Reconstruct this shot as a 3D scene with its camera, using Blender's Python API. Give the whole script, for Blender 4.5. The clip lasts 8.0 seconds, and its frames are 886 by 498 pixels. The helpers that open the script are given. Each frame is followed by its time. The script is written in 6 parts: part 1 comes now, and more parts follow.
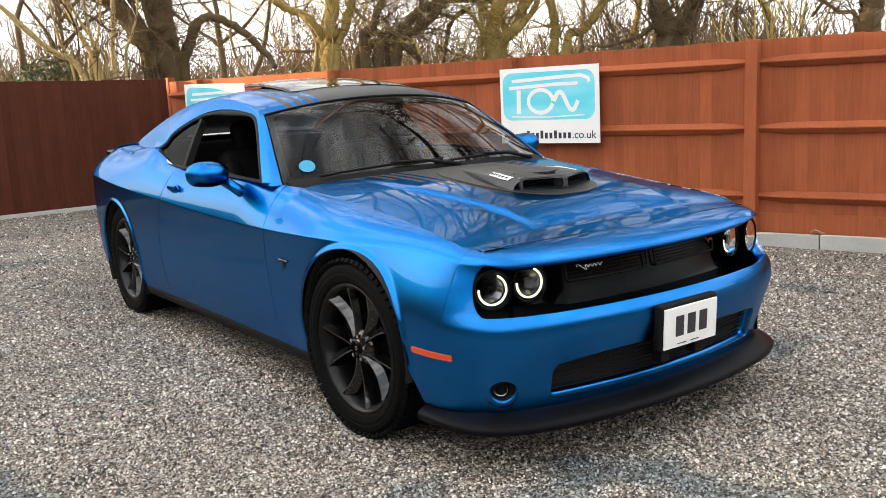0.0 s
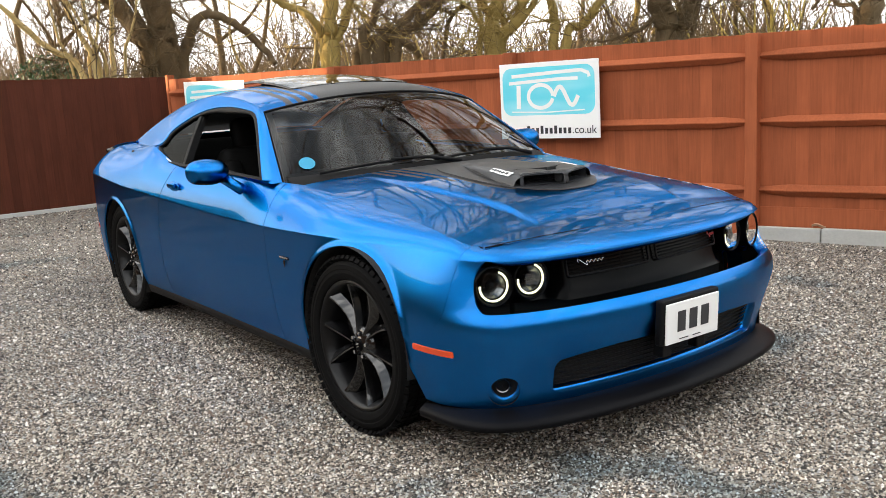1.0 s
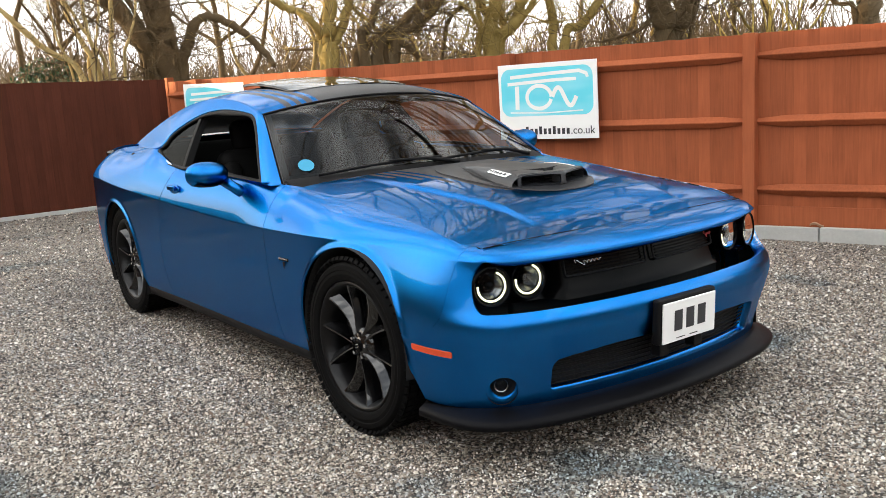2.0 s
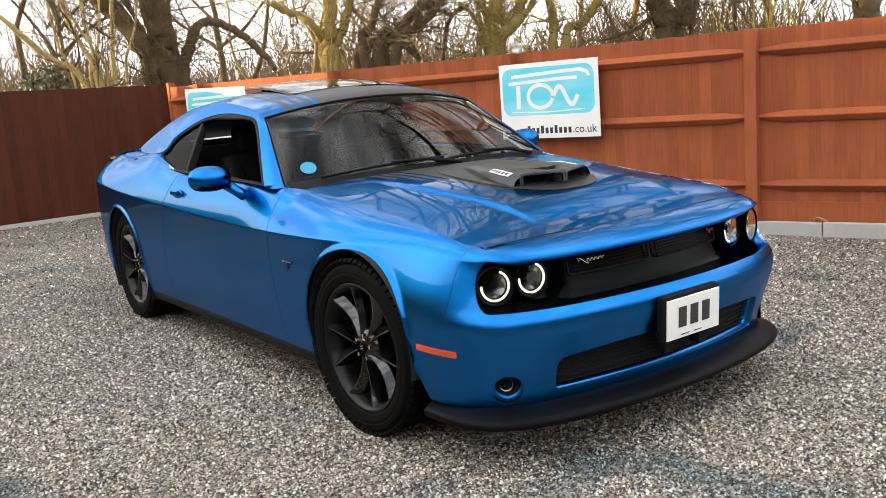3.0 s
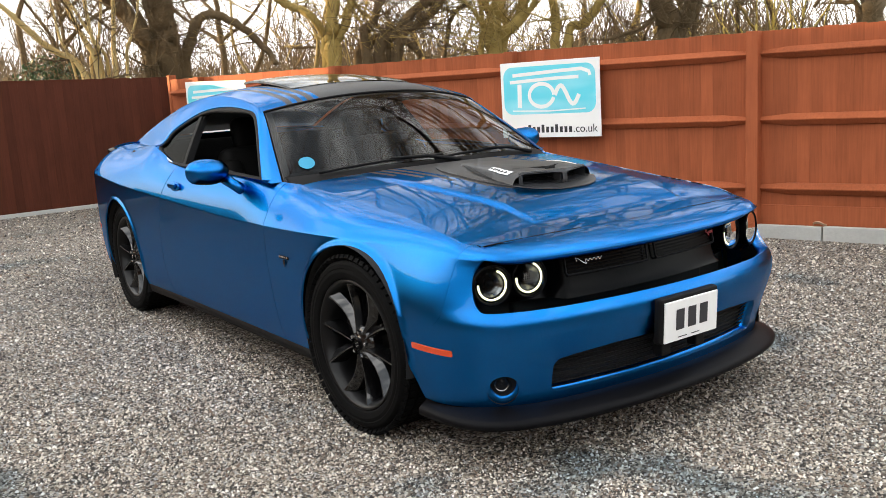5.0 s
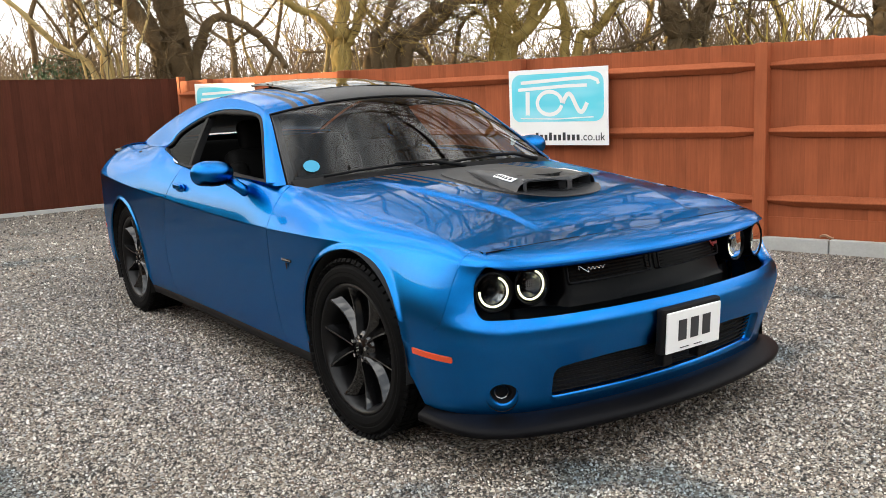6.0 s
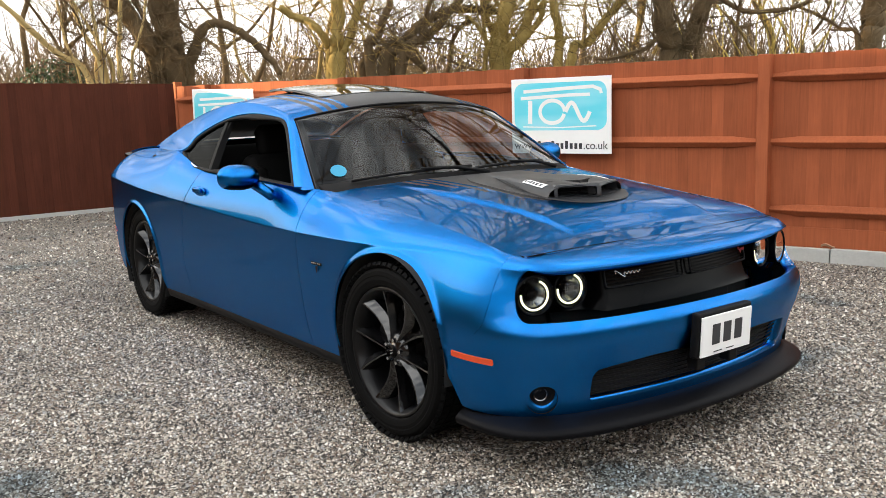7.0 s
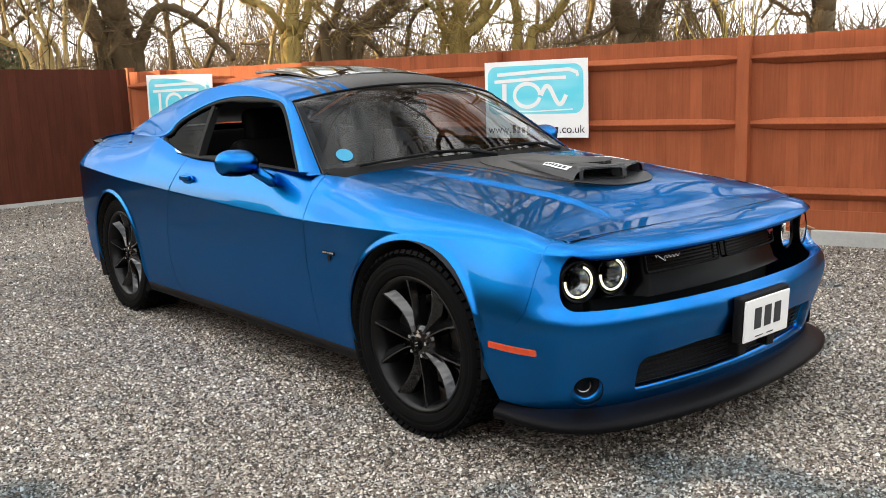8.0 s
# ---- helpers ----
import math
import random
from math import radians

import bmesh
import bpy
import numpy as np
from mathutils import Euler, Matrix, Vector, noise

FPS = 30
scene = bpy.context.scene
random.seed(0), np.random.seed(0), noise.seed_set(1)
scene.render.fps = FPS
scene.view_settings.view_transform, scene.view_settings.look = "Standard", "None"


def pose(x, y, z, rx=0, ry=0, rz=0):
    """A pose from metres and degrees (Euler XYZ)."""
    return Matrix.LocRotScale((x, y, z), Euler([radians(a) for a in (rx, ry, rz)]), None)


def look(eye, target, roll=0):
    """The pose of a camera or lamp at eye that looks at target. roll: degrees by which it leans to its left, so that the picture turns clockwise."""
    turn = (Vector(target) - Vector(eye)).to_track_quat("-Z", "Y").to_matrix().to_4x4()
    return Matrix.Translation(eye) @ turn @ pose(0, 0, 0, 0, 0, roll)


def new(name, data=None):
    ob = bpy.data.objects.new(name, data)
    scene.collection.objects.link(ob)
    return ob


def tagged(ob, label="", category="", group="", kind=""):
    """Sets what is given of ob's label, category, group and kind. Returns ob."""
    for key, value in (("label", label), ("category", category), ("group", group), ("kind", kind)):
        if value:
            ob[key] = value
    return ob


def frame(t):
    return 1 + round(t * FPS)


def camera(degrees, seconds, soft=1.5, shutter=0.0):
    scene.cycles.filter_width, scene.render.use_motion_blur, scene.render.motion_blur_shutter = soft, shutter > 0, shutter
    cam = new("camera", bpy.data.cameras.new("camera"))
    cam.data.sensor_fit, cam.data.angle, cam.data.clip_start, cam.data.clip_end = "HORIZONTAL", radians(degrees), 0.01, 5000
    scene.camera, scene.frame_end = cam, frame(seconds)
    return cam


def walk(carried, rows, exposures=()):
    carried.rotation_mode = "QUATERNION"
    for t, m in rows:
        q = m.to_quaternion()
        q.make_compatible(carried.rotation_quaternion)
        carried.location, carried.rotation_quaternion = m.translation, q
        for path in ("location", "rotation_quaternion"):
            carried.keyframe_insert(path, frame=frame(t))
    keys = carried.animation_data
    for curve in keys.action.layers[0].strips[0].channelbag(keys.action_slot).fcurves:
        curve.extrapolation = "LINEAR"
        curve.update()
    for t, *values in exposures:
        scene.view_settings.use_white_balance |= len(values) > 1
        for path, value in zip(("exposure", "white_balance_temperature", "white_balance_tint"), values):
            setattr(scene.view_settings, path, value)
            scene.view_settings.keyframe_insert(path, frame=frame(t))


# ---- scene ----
cam = camera(52.2, 8.0, soft=0.75)
PATH = [
    (0, (4.634, -2.707, 1.365), (3.035, -1.556, 1.021), -2.9),
    (0.5, (4.632, -2.706, 1.367), (3.033, -1.554, 1.02), -3.2),
    (1, (4.628, -2.702, 1.366), (3.029, -1.554, 1.013), -3.3),
    (1.5, (4.641, -2.71, 1.371), (3.043, -1.561, 1.018), -3.3),
    (3, (4.658, -2.71, 1.369), (3.053, -1.569, 1.02), -4.5),
    (3.5, (4.642, -2.694, 1.359), (3.037, -1.552, 1.009), -4.6),
    (4, (4.638, -2.702, 1.364), (3.037, -1.556, 1.011), -3.9),
    (4.5, (4.64, -2.701, 1.368), (3.04, -1.553, 1.014), -3.8),
    (6, (4.644, -2.673, 1.361), (3.031, -1.541, 1.021), -2.5),
    (6.5, (4.61, -2.761, 1.364), (2.999, -1.622, 1.04), -2.1),
    (7, (4.548, -2.875, 1.358), (2.958, -1.705, 1.035), -1.9),
    (7.5, (4.456, -2.982, 1.354), (2.902, -1.771, 1.011), -2.2),
    (8, (4.2, -3.029, 1.335), (2.694, -1.762, 0.981), -2.2),
]
walk(cam, [(t, look(eye, target, roll)) for t, eye, target, roll in PATH])

# ---- light ----
world = bpy.data.worlds.new("sky")
scene.world = world
world.use_nodes = True
wn = world.node_tree.nodes
wl = world.node_tree.links
bg = wn["Background"]
sky = wn.new("ShaderNodeTexSky")
sky.sky_type = "NISHITA"
sky.sun_disc = False
SUN_TO = Vector((-0.71, -0.69, 0.12)).normalized()
sky.sun_elevation = math.asin(SUN_TO.z)
sky.sun_rotation = math.atan2(SUN_TO.x, SUN_TO.y)
sky.air_density, sky.dust_density, sky.ozone_density = 1.0, 2.0, 1.0
# thin bright winter cloud over the whole sky, streaked
wtc, wmap, wnoise, wmr, wmix = (wn.new("ShaderNode" + k) for k in ("TexCoord", "Mapping", "TexNoise", "MapRange", "Mix"))
wmap.inputs["Scale"].default_value = (1.0, 2.2, 4.0)
wnoise.inputs["Scale"].default_value, wnoise.inputs["Detail"].default_value = 2.6, 7
wmr.inputs["From Min"].default_value, wmr.inputs["From Max"].default_value = 0.43, 0.66
wmr.inputs["To Min"].default_value, wmr.inputs["To Max"].default_value = 0.14, 1.0
wmix.data_type = "RGBA"
wl.new(wtc.outputs["Generated"], wmap.inputs[0])
wl.new(wmap.outputs[0], wnoise.inputs["Vector"])
wl.new(wnoise.outputs["Fac"], wmr.inputs["Value"])
# the veil closes towards the horizon
wsep, whz, wmul = (wn.new("ShaderNode" + k) for k in ("SeparateXYZ", "MapRange", "Math"))
wl.new(wtc.outputs["Generated"], wsep.inputs[0])
wl.new(wsep.outputs["Z"], whz.inputs["Value"])
whz.inputs["From Min"].default_value, whz.inputs["From Max"].default_value = 0.06, 0.20
whz.inputs["To Min"].default_value, whz.inputs["To Max"].default_value = 0.95, 0.0
wmul.operation = "MAXIMUM"
wl.new(wmr.outputs[0], wmul.inputs[0])
wl.new(whz.outputs[0], wmul.inputs[1])
wl.new(wmul.outputs[0], wmix.inputs["Factor"])
wl.new(sky.outputs[0], wmix.inputs["A"])
wmix.inputs["B"].default_value = (13.0, 12.8, 12.4, 1)
# bright haze in the thin cloud round the sun
wdot, wpow, wbr, wcol = (wn.new("ShaderNode" + k) for k in ("VectorMath", "Math", "Math", "VectorMath"))
wdot.operation = "DOT_PRODUCT"
wdot.inputs[1].default_value = SUN_TO
wl.new(wtc.outputs["Generated"], wdot.inputs[0])
wpow.operation, wpow.use_clamp, wpow.inputs[1].default_value = "POWER", True, 1.3
wl.new(wdot.outputs["Value"], wpow.inputs[0])
wbr.operation, wbr.inputs[1].default_value, wbr.inputs[2].default_value = "MULTIPLY_ADD", 0.15, 1.1
wl.new(wpow.outputs[0], wbr.inputs[0])
wcol.operation = "SCALE"
wl.new(wmix.outputs["Result"], wcol.inputs[0])
# overcast light: the zenith is brighter than the horizon
wzen, wbr2 = wn.new("ShaderNodeMapRange"), wn.new("ShaderNodeMath")
wzen.inputs["From Min"].default_value, wzen.inputs["From Max"].default_value = 0.05, 0.75
wzen.inputs["To Min"].default_value, wzen.inputs["To Max"].default_value = 0.75, 1.30
wl.new(wsep.outputs["Z"], wzen.inputs["Value"])
wbr2.operation = "MULTIPLY"
wl.new(wbr.outputs[0], wbr2.inputs[0])
wl.new(wzen.outputs[0], wbr2.inputs[1])
wl.new(wbr2.outputs[0], wcol.inputs["Scale"])
wl.new(wcol.outputs[0], bg.inputs[0])
bg.inputs["Strength"].default_value = 0.095
sun = new("sun", bpy.data.lights.new("sun", "SUN"))
sun.data.energy, sun.data.angle, sun.data.color = 5.0, radians(0.6), (1.0, 0.71, 0.38)
sun.matrix_world = look((0, 0, 30), Vector((0, 0, 30)) - SUN_TO)
scene.view_settings.exposure = 1.55

# ---- materials ----


def material(name, color, rough=0.5, metal=0.0, coat=0.0, vary=0.0, scale=8.0, bump=0.0, bump_scale=60.0, island=0.0, obrand=0.0, spec=0.5):
    """A surface with two scales of variation in colour, and fine relief."""
    m = bpy.data.materials.new(name)
    m.use_nodes = True
    n, l = m.node_tree.nodes, m.node_tree.links
    b = n["Principled BSDF"]
    b.inputs["Base Color"].default_value = (*color, 1)
    b.inputs["Roughness"].default_value = rough
    b.inputs["Metallic"].default_value = metal
    b.inputs["Specular IOR Level"].default_value = spec
    b.inputs["Coat Weight"].default_value = coat
    b.inputs["Coat Roughness"].default_value = 0.03
    tc = n.new("ShaderNodeTexCoord")
    out = None
    if vary or island or obrand:
        mix = n.new("ShaderNodeHueSaturation")
        mix.inputs["Color"].default_value = (*color, 1)
        total = n.new("ShaderNodeMath")
        total.operation = "ADD"
        total.inputs[0].default_value = 1.0 - 0.5 * (vary + island + obrand)
        total.inputs[1].default_value = 0.0
        last = total
        for kind, amount in (("fine", vary * 0.5), ("coarse", vary * 0.5), ("island", island), ("object", obrand)):
            if not amount:
                continue
            mul = n.new("ShaderNodeMath")
            mul.operation = "MULTIPLY_ADD"
            mul.inputs[1].default_value = amount
            if kind in ("fine", "coarse"):
                tx = n.new("ShaderNodeTexNoise")
                tx.inputs["Scale"].default_value = scale * (1 if kind == "coarse" else 9)
                tx.inputs["Detail"].default_value = 6
                l.new(tc.outputs["Object"], tx.inputs["Vector"])
                l.new(tx.outputs["Fac"], mul.inputs[0])
            elif kind == "island":
                g = n.new("ShaderNodeNewGeometry")
                l.new(g.outputs["Random Per Island"], mul.inputs[0])
            else:
                g = n.new("ShaderNodeObjectInfo")
                l.new(g.outputs["Random"], mul.inputs[0])
            l.new(last.outputs[0], mul.inputs[2])
            last = mul
        l.new(last.outputs[0], mix.inputs["Value"])
        l.new(mix.outputs[0], b.inputs["Base Color"])
    if bump:
        tx = n.new("ShaderNodeTexNoise")
        tx.inputs["Scale"].default_value = bump_scale
        tx.inputs["Detail"].default_value = 8
        bp = n.new("ShaderNodeBump")
        bp.inputs["Strength"].default_value = bump
        bp.inputs["Distance"].default_value = 0.01
        l.new(tc.outputs["Object"], tx.inputs["Vector"])
        l.new(tx.outputs["Fac"], bp.inputs["Height"])
        l.new(bp.outputs[0], b.inputs["Normal"])
    return m


def car_paint():
    """Metallic blue: a soft coloured metal layer of fine flakes under a clear mirror coat."""
    m = bpy.data.materials.new("blue_metallic_paint")
    m.use_nodes = True
    n, l = m.node_tree.nodes, m.node_tree.links
    n.remove(n["Principled BSDF"])
    tc, vo, ramp, tx, mr = (n.new("ShaderNode" + k) for k in ("TexCoord", "TexVoronoi", "ValToRGB", "TexNoise", "MapRange"))
    base, coat, mix, fr, amount = (n.new("ShaderNode" + k) for k in ("BsdfAnisotropic", "BsdfAnisotropic", "MixShader", "Fresnel", "Math"))
    # flakes: each its own depth of blue
    vo.inputs["Scale"].default_value = 900
    l.new(tc.outputs["Object"], vo.inputs["Vector"])
    ramp.color_ramp.elements[0].color = (0.001, 0.098, 0.35, 1)
    ramp.color_ramp.elements[1].color = (0.003, 0.196, 0.61, 1)
    l.new(vo.outputs["Color"], ramp.inputs[0])
    l.new(ramp.outputs[0], base.inputs["Color"])
    base.distribution = "BECKMANN"
    base.inputs["Roughness"].default_value = 0.345
    # the coat: a little uneven from washing
    tx.inputs["Scale"].default_value, tx.inputs["Detail"].default_value = 5, 6
    l.new(tc.outputs["Object"], tx.inputs["Vector"])
    mr.inputs["To Min"].default_value, mr.inputs["To Max"].default_value = 0.0, 0.05
    l.new(tx.outputs["Fac"], mr.inputs["Value"])
    l.new(mr.outputs[0], coat.inputs["Roughness"])
    coat.inputs["Color"].default_value = (1, 1, 1, 1)
    fr.inputs["IOR"].default_value = 1.38
    amount.operation, amount.inputs[1].default_value = "MULTIPLY", 0.48
    l.new(fr.outputs[0], amount.inputs[0])
    l.new(amount.outputs[0], mix.inputs[0])
    l.new(base.outputs[0], mix.inputs[1])
    l.new(coat.outputs[0], mix.inputs[2])
    l.new(mix.outputs[0], n["Material Output"].inputs[0])
    return m


def pane(name, tint, gloss=1.0, ior=1.5):
    """A clear sheet: tinted see-through with a mirror gloss that grows at low angles."""
    m = bpy.data.materials.new(name)
    m.use_nodes = True
    n, l = m.node_tree.nodes, m.node_tree.links
    n.remove(n["Principled BSDF"])
    tr, gl, mx, fr = (n.new("ShaderNode" + k) for k in ("BsdfTransparent", "BsdfGlossy", "MixShader", "Fresnel"))
    tr.inputs[0].default_value = (*tint, 1)
    gl.inputs["Roughness"].default_value = 0.0
    gl.inputs["Color"].default_value = (gloss, gloss, gloss, 1)
    fr.inputs["IOR"].default_value = ior
    l.new(fr.outputs[0], mx.inputs[0])
    l.new(tr.outputs[0], mx.inputs[1])
    l.new(gl.outputs[0], mx.inputs[2])
    l.new(mx.outputs[0], n["Material Output"].inputs[0])
    return m


def glow(name, color, strength):
    m = bpy.data.materials.new(name)
    m.use_nodes = True
    b = m.node_tree.nodes["Principled BSDF"]
    b.inputs["Base Color"].default_value = (*color, 1)
    b.inputs["Emission Color"].default_value = (*color, 1)
    b.inputs["Emission Strength"].default_value = strength
    return m


def gravel_material(name, stones):
    m = material(name, (0.3, 0.28, 0.25), rough=0.8)
    n, l = m.node_tree.nodes, m.node_tree.links
    b = n["Principled BSDF"]
    tc = n.new("ShaderNodeTexCoord")
    ramp = n.new("ShaderNodeValToRGB")
    cr = ramp.color_ramp
    cr.interpolation = "CONSTANT"
    shades = ((0.0, (0.035, 0.030, 0.026)), (0.12, (0.22, 0.170, 0.125)), (0.26, (0.50, 0.42, 0.33)), (0.40, (0.075, 0.063, 0.052)),
              (0.52, (0.36, 0.295, 0.225)), (0.64, (0.74, 0.66, 0.54)), (0.77, (0.19, 0.120, 0.078)), (0.84, (0.40, 0.39, 0.37)), (0.92, (0.90, 0.86, 0.78)))
    cr.elements[0].color = (*shades[0][1], 1)
    cr.elements[1].position, cr.elements[1].color = shades[1][0], (*shades[1][1], 1)
    for p, c in shades[2:]:
        cr.elements.new(p).color = (*c, 1)
    if stones:
        g = n.new("ShaderNodeNewGeometry")
        l.new(g.outputs["Random Per Island"], ramp.inputs[0])
    else:
        vo = n.new("ShaderNodeTexVoronoi")
        vo.inputs["Scale"].default_value = 95
        l.new(tc.outputs["Object"], vo.inputs["Vector"])
        sep = n.new("ShaderNodeSeparateColor")
        l.new(vo.outputs["Color"], sep.inputs[0])
        l.new(sep.outputs[0], ramp.inputs[0])
        bp = n.new("ShaderNodeBump")
        bp.inputs["Strength"].default_value = 0.9
        bp.inputs["Distance"].default_value = 0.012
        bp.invert = True
        l.new(vo.outputs["Distance"], bp.inputs["Height"])
        l.new(bp.outputs[0], b.inputs["Normal"])
    # blue-grey patches among the lighter stones
    tx = n.new("ShaderNodeTexNoise")
    tx.inputs["Scale"].default_value = 1.15
    tx.inputs["Detail"].default_value = 3
    l.new(tc.outputs["Object"], tx.inputs["Vector"])
    mr = n.new("ShaderNodeMapRange")
    mr.inputs["From Min"].default_value = 0.57
    mr.inputs["From Max"].default_value = 0.68
    mr.inputs["To Max"].default_value = 0.9
    l.new(tx.outputs["Fac"], mr.inputs["Value"])
    mx = n.new("ShaderNodeMix")
    mx.data_type = "RGBA"
    mx.blend_type = "MULTIPLY"
    l.new(mr.outputs[0], mx.inputs["Factor"])
    l.new(ramp.outputs[0], mx.inputs["A"])
    mx.inputs["B"].default_value = (0.36, 0.50, 0.62, 1)
    # broad uneven tone; the bed's darker range puts shade between stones into colour
    t2 = n.new("ShaderNodeTexNoise")
    t2.inputs["Scale"].default_value = 0.5
    t2.inputs["Detail"].default_value = 5
    l.new(tc.outputs["Object"], t2.inputs["Vector"])
    m2 = n.new("ShaderNodeMapRange")
    m2.inputs["From Min"].default_value, m2.inputs["From Max"].default_value = 0.3, 0.7
    m2.inputs["To Min"].default_value, m2.inputs["To Max"].default_value = (0.64, 1.02) if stones else (0.40, 0.62)
    l.new(t2.outputs["Fac"], m2.inputs["Value"])
    hs = n.new("ShaderNodeHueSaturation")
    hs.inputs["Saturation"].default_value = 0.85
    l.new(mx.outputs["Result"], hs.inputs["Color"])
    l.new(m2.outputs[0], hs.inputs["Value"])
    l.new(hs.outputs[0], b.inputs["Base Color"])
    return m


def wood_material(name, color):
    """Stained softwood: long upright grain, knots and a tone of its own for each board."""
    m = material(name, color, rough=0.7, spec=0.12)
    n, l = m.node_tree.nodes, m.node_tree.links
    b = n["Principled BSDF"]
    tc, mp = n.new("ShaderNodeTexCoord"), n.new("ShaderNodeMapping")
    oi = n.new("ShaderNodeObjectInfo")
    ad = n.new("ShaderNodeVectorMath")
    sc = n.new("ShaderNodeVectorMath")
    sc.operation = "SCALE"
    sc.inputs[0].default_value = (7.0, 3.0, 5.0)
    l.new(oi.outputs["Random"], sc.inputs["Scale"])
    l.new(tc.outputs["Object"], ad.inputs[0])
    l.new(sc.outputs[0], ad.inputs[1])
    l.new(ad.outputs[0], mp.inputs[0])
    mp.inputs["Scale"].default_value = (30, 30, 1.6)
    tx = n.new("ShaderNodeTexNoise")
    tx.inputs["Scale"].default_value = 1.6
    tx.inputs["Detail"].default_value = 8
    tx.inputs["Distortion"].default_value = 0.8
    l.new(mp.outputs[0], tx.inputs["Vector"])
    kn = n.new("ShaderNodeTexNoise")
    kn.inputs["Scale"].default_value = 3.2
    kn.inputs["Detail"].default_value = 4
    l.new(ad.outputs[0], kn.inputs["Vector"])
    s1 = n.new("ShaderNodeMath")
    s1.operation = "MULTIPLY_ADD"
    s1.inputs[1].default_value, s1.inputs[2].default_value = 0.55, 0.36
    l.new(tx.outputs["Fac"], s1.inputs[0])
    s2 = n.new("ShaderNodeMath")
    s2.operation = "MULTIPLY_ADD"
    s2.inputs[1].default_value = 0.5
    l.new(kn.outputs["Fac"], s2.inputs[0])
    l.new(s1.outputs[0], s2.inputs[2])
    s3 = n.new("ShaderNodeMath")
    s3.operation = "MULTIPLY_ADD"
    s3.inputs[1].default_value = 0.26
    l.new(oi.outputs["Random"], s3.inputs[0])
    l.new(s2.outputs[0], s3.inputs[2])
    hs = n.new("ShaderNodeHueSaturation")
    hs.inputs["Color"].default_value = (*color, 1)
    l.new(s3.outputs[0], hs.inputs["Value"])
    l.new(hs.outputs[0], b.inputs["Base Color"])
    bp = n.new("ShaderNodeBump")
    bp.inputs["Strength"].default_value = 0.35
    bp.inputs["Distance"].default_value = 0.004
    l.new(tx.outputs["Fac"], bp.inputs["Height"])
    l.new(bp.outputs[0], b.inputs["Normal"])
    return m


def sky_print(name):
    """Printed turquoise that pales into white waves."""
    m = material(name, (0.16, 0.72, 0.82), rough=0.4)
    n, l = m.node_tree.nodes, m.node_tree.links
    tc, mp, tx, ramp = (n.new("ShaderNode" + k) for k in ("TexCoord", "Mapping", "TexNoise", "ValToRGB"))
    mp.inputs["Scale"].default_value = (1.6, 1.0, 5.5)
    tx.inputs["Scale"].default_value, tx.inputs["Detail"].default_value = 0.9, 1.5
    e = ramp.color_ramp.elements
    e[0].position, e[0].color = 0.44, (0.13, 0.66, 0.80, 1)
    e[1].position, e[1].color = 0.82, (0.40, 0.78, 0.86, 1)
    l.new(tc.outputs["Object"], mp.inputs[0])
    l.new(mp.outputs[0], tx.inputs["Vector"])
    l.new(tx.outputs["Fac"], ramp.inputs[0])
    l.new(ramp.outputs[0], n["Principled BSDF"].inputs["Base Color"])
    return m


PAINT = car_paint()
MATT_BLACK = material("satin_black_graphic", (0.018, 0.019, 0.022), rough=0.42, vary=0.2, scale=6, bump=0.03, bump_scale=300)
TRIM = material("black_plastic", (0.007, 0.007, 0.0075), rough=0.6, spec=0.12, vary=0.25, scale=12, bump=0.05, bump_scale=400)
GLOSS_BLACK = material("gloss_black_plastic", (0.002, 0.002, 0.0022), rough=0.22, spec=0.05, vary=0.1)
LIP = material("gloss_black_lip", (0.004, 0.004, 0.005), rough=0.42, spec=0.07, vary=0.3, scale=8, bump=0.02, bump_scale=300)
DARK = material("dark_cavity_lining", (0.008, 0.008, 0.008), rough=0.9, vary=0.3)
RUBBER = material("tyre_rubber", (0.004, 0.004, 0.0042), rough=0.7, spec=0.06, vary=0.35, scale=14, bump=0.08, bump_scale=180)
SUNGLASS = material("dark_roof_glass", (0.008, 0.009, 0.010), rough=0.02, coat=0.0, spec=0.35, vary=0.1)
RIM = material("gloss_black_alloy", (0.004, 0.004, 0.0045), rough=0.10, coat=0.3, spec=0.6, vary=0.15)
BARREL = material("satin_black_alloy", (0.004, 0.004, 0.0045), rough=0.3, spec=0.25, vary=0.2)
REFLECTOR = material("lamp_reflector", (0.34, 0.34, 0.33), rough=0.22, metal=1.0, vary=0.2, scale=40)
CHROME = material("bright_metal", (0.62, 0.62, 0.62), rough=0.16, metal=1.0)
DISC = material("brake_disc_steel", (0.20, 0.19, 0.18), rough=0.4, metal=1.0, vary=0.4, scale=20)
GLASS = pane("windscreen_glass", (0.24, 0.28, 0.29), gloss=0.88, ior=1.36)
TINTED = pane("tinted_glass", (0.08, 0.09, 0.085), gloss=0.20, ior=1.35)
LENS = pane("lamp_lens", (0.82, 0.85, 0.87), ior=1.16)
AMBER = material("amber_reflector", (0.62, 0.06, 0.010), rough=0.25, coat=0.8, vary=0.2, scale=60)
RED = material("red_badge", (0.30, 0.008, 0.012), rough=0.3)
WHITE = material("white_sheet", (0.86, 0.86, 0.85), rough=0.4, vary=0.06, scale=4)
INK = material("dark_ink", (0.03, 0.03, 0.035), rough=0.5)
LEATHER = material("black_leather", (0.006, 0.0058, 0.0058), rough=0.6, spec=0.06, vary=0.3, scale=4)
HALO = glow("running_light_ring", (1.0, 0.93, 0.58), 0.62)
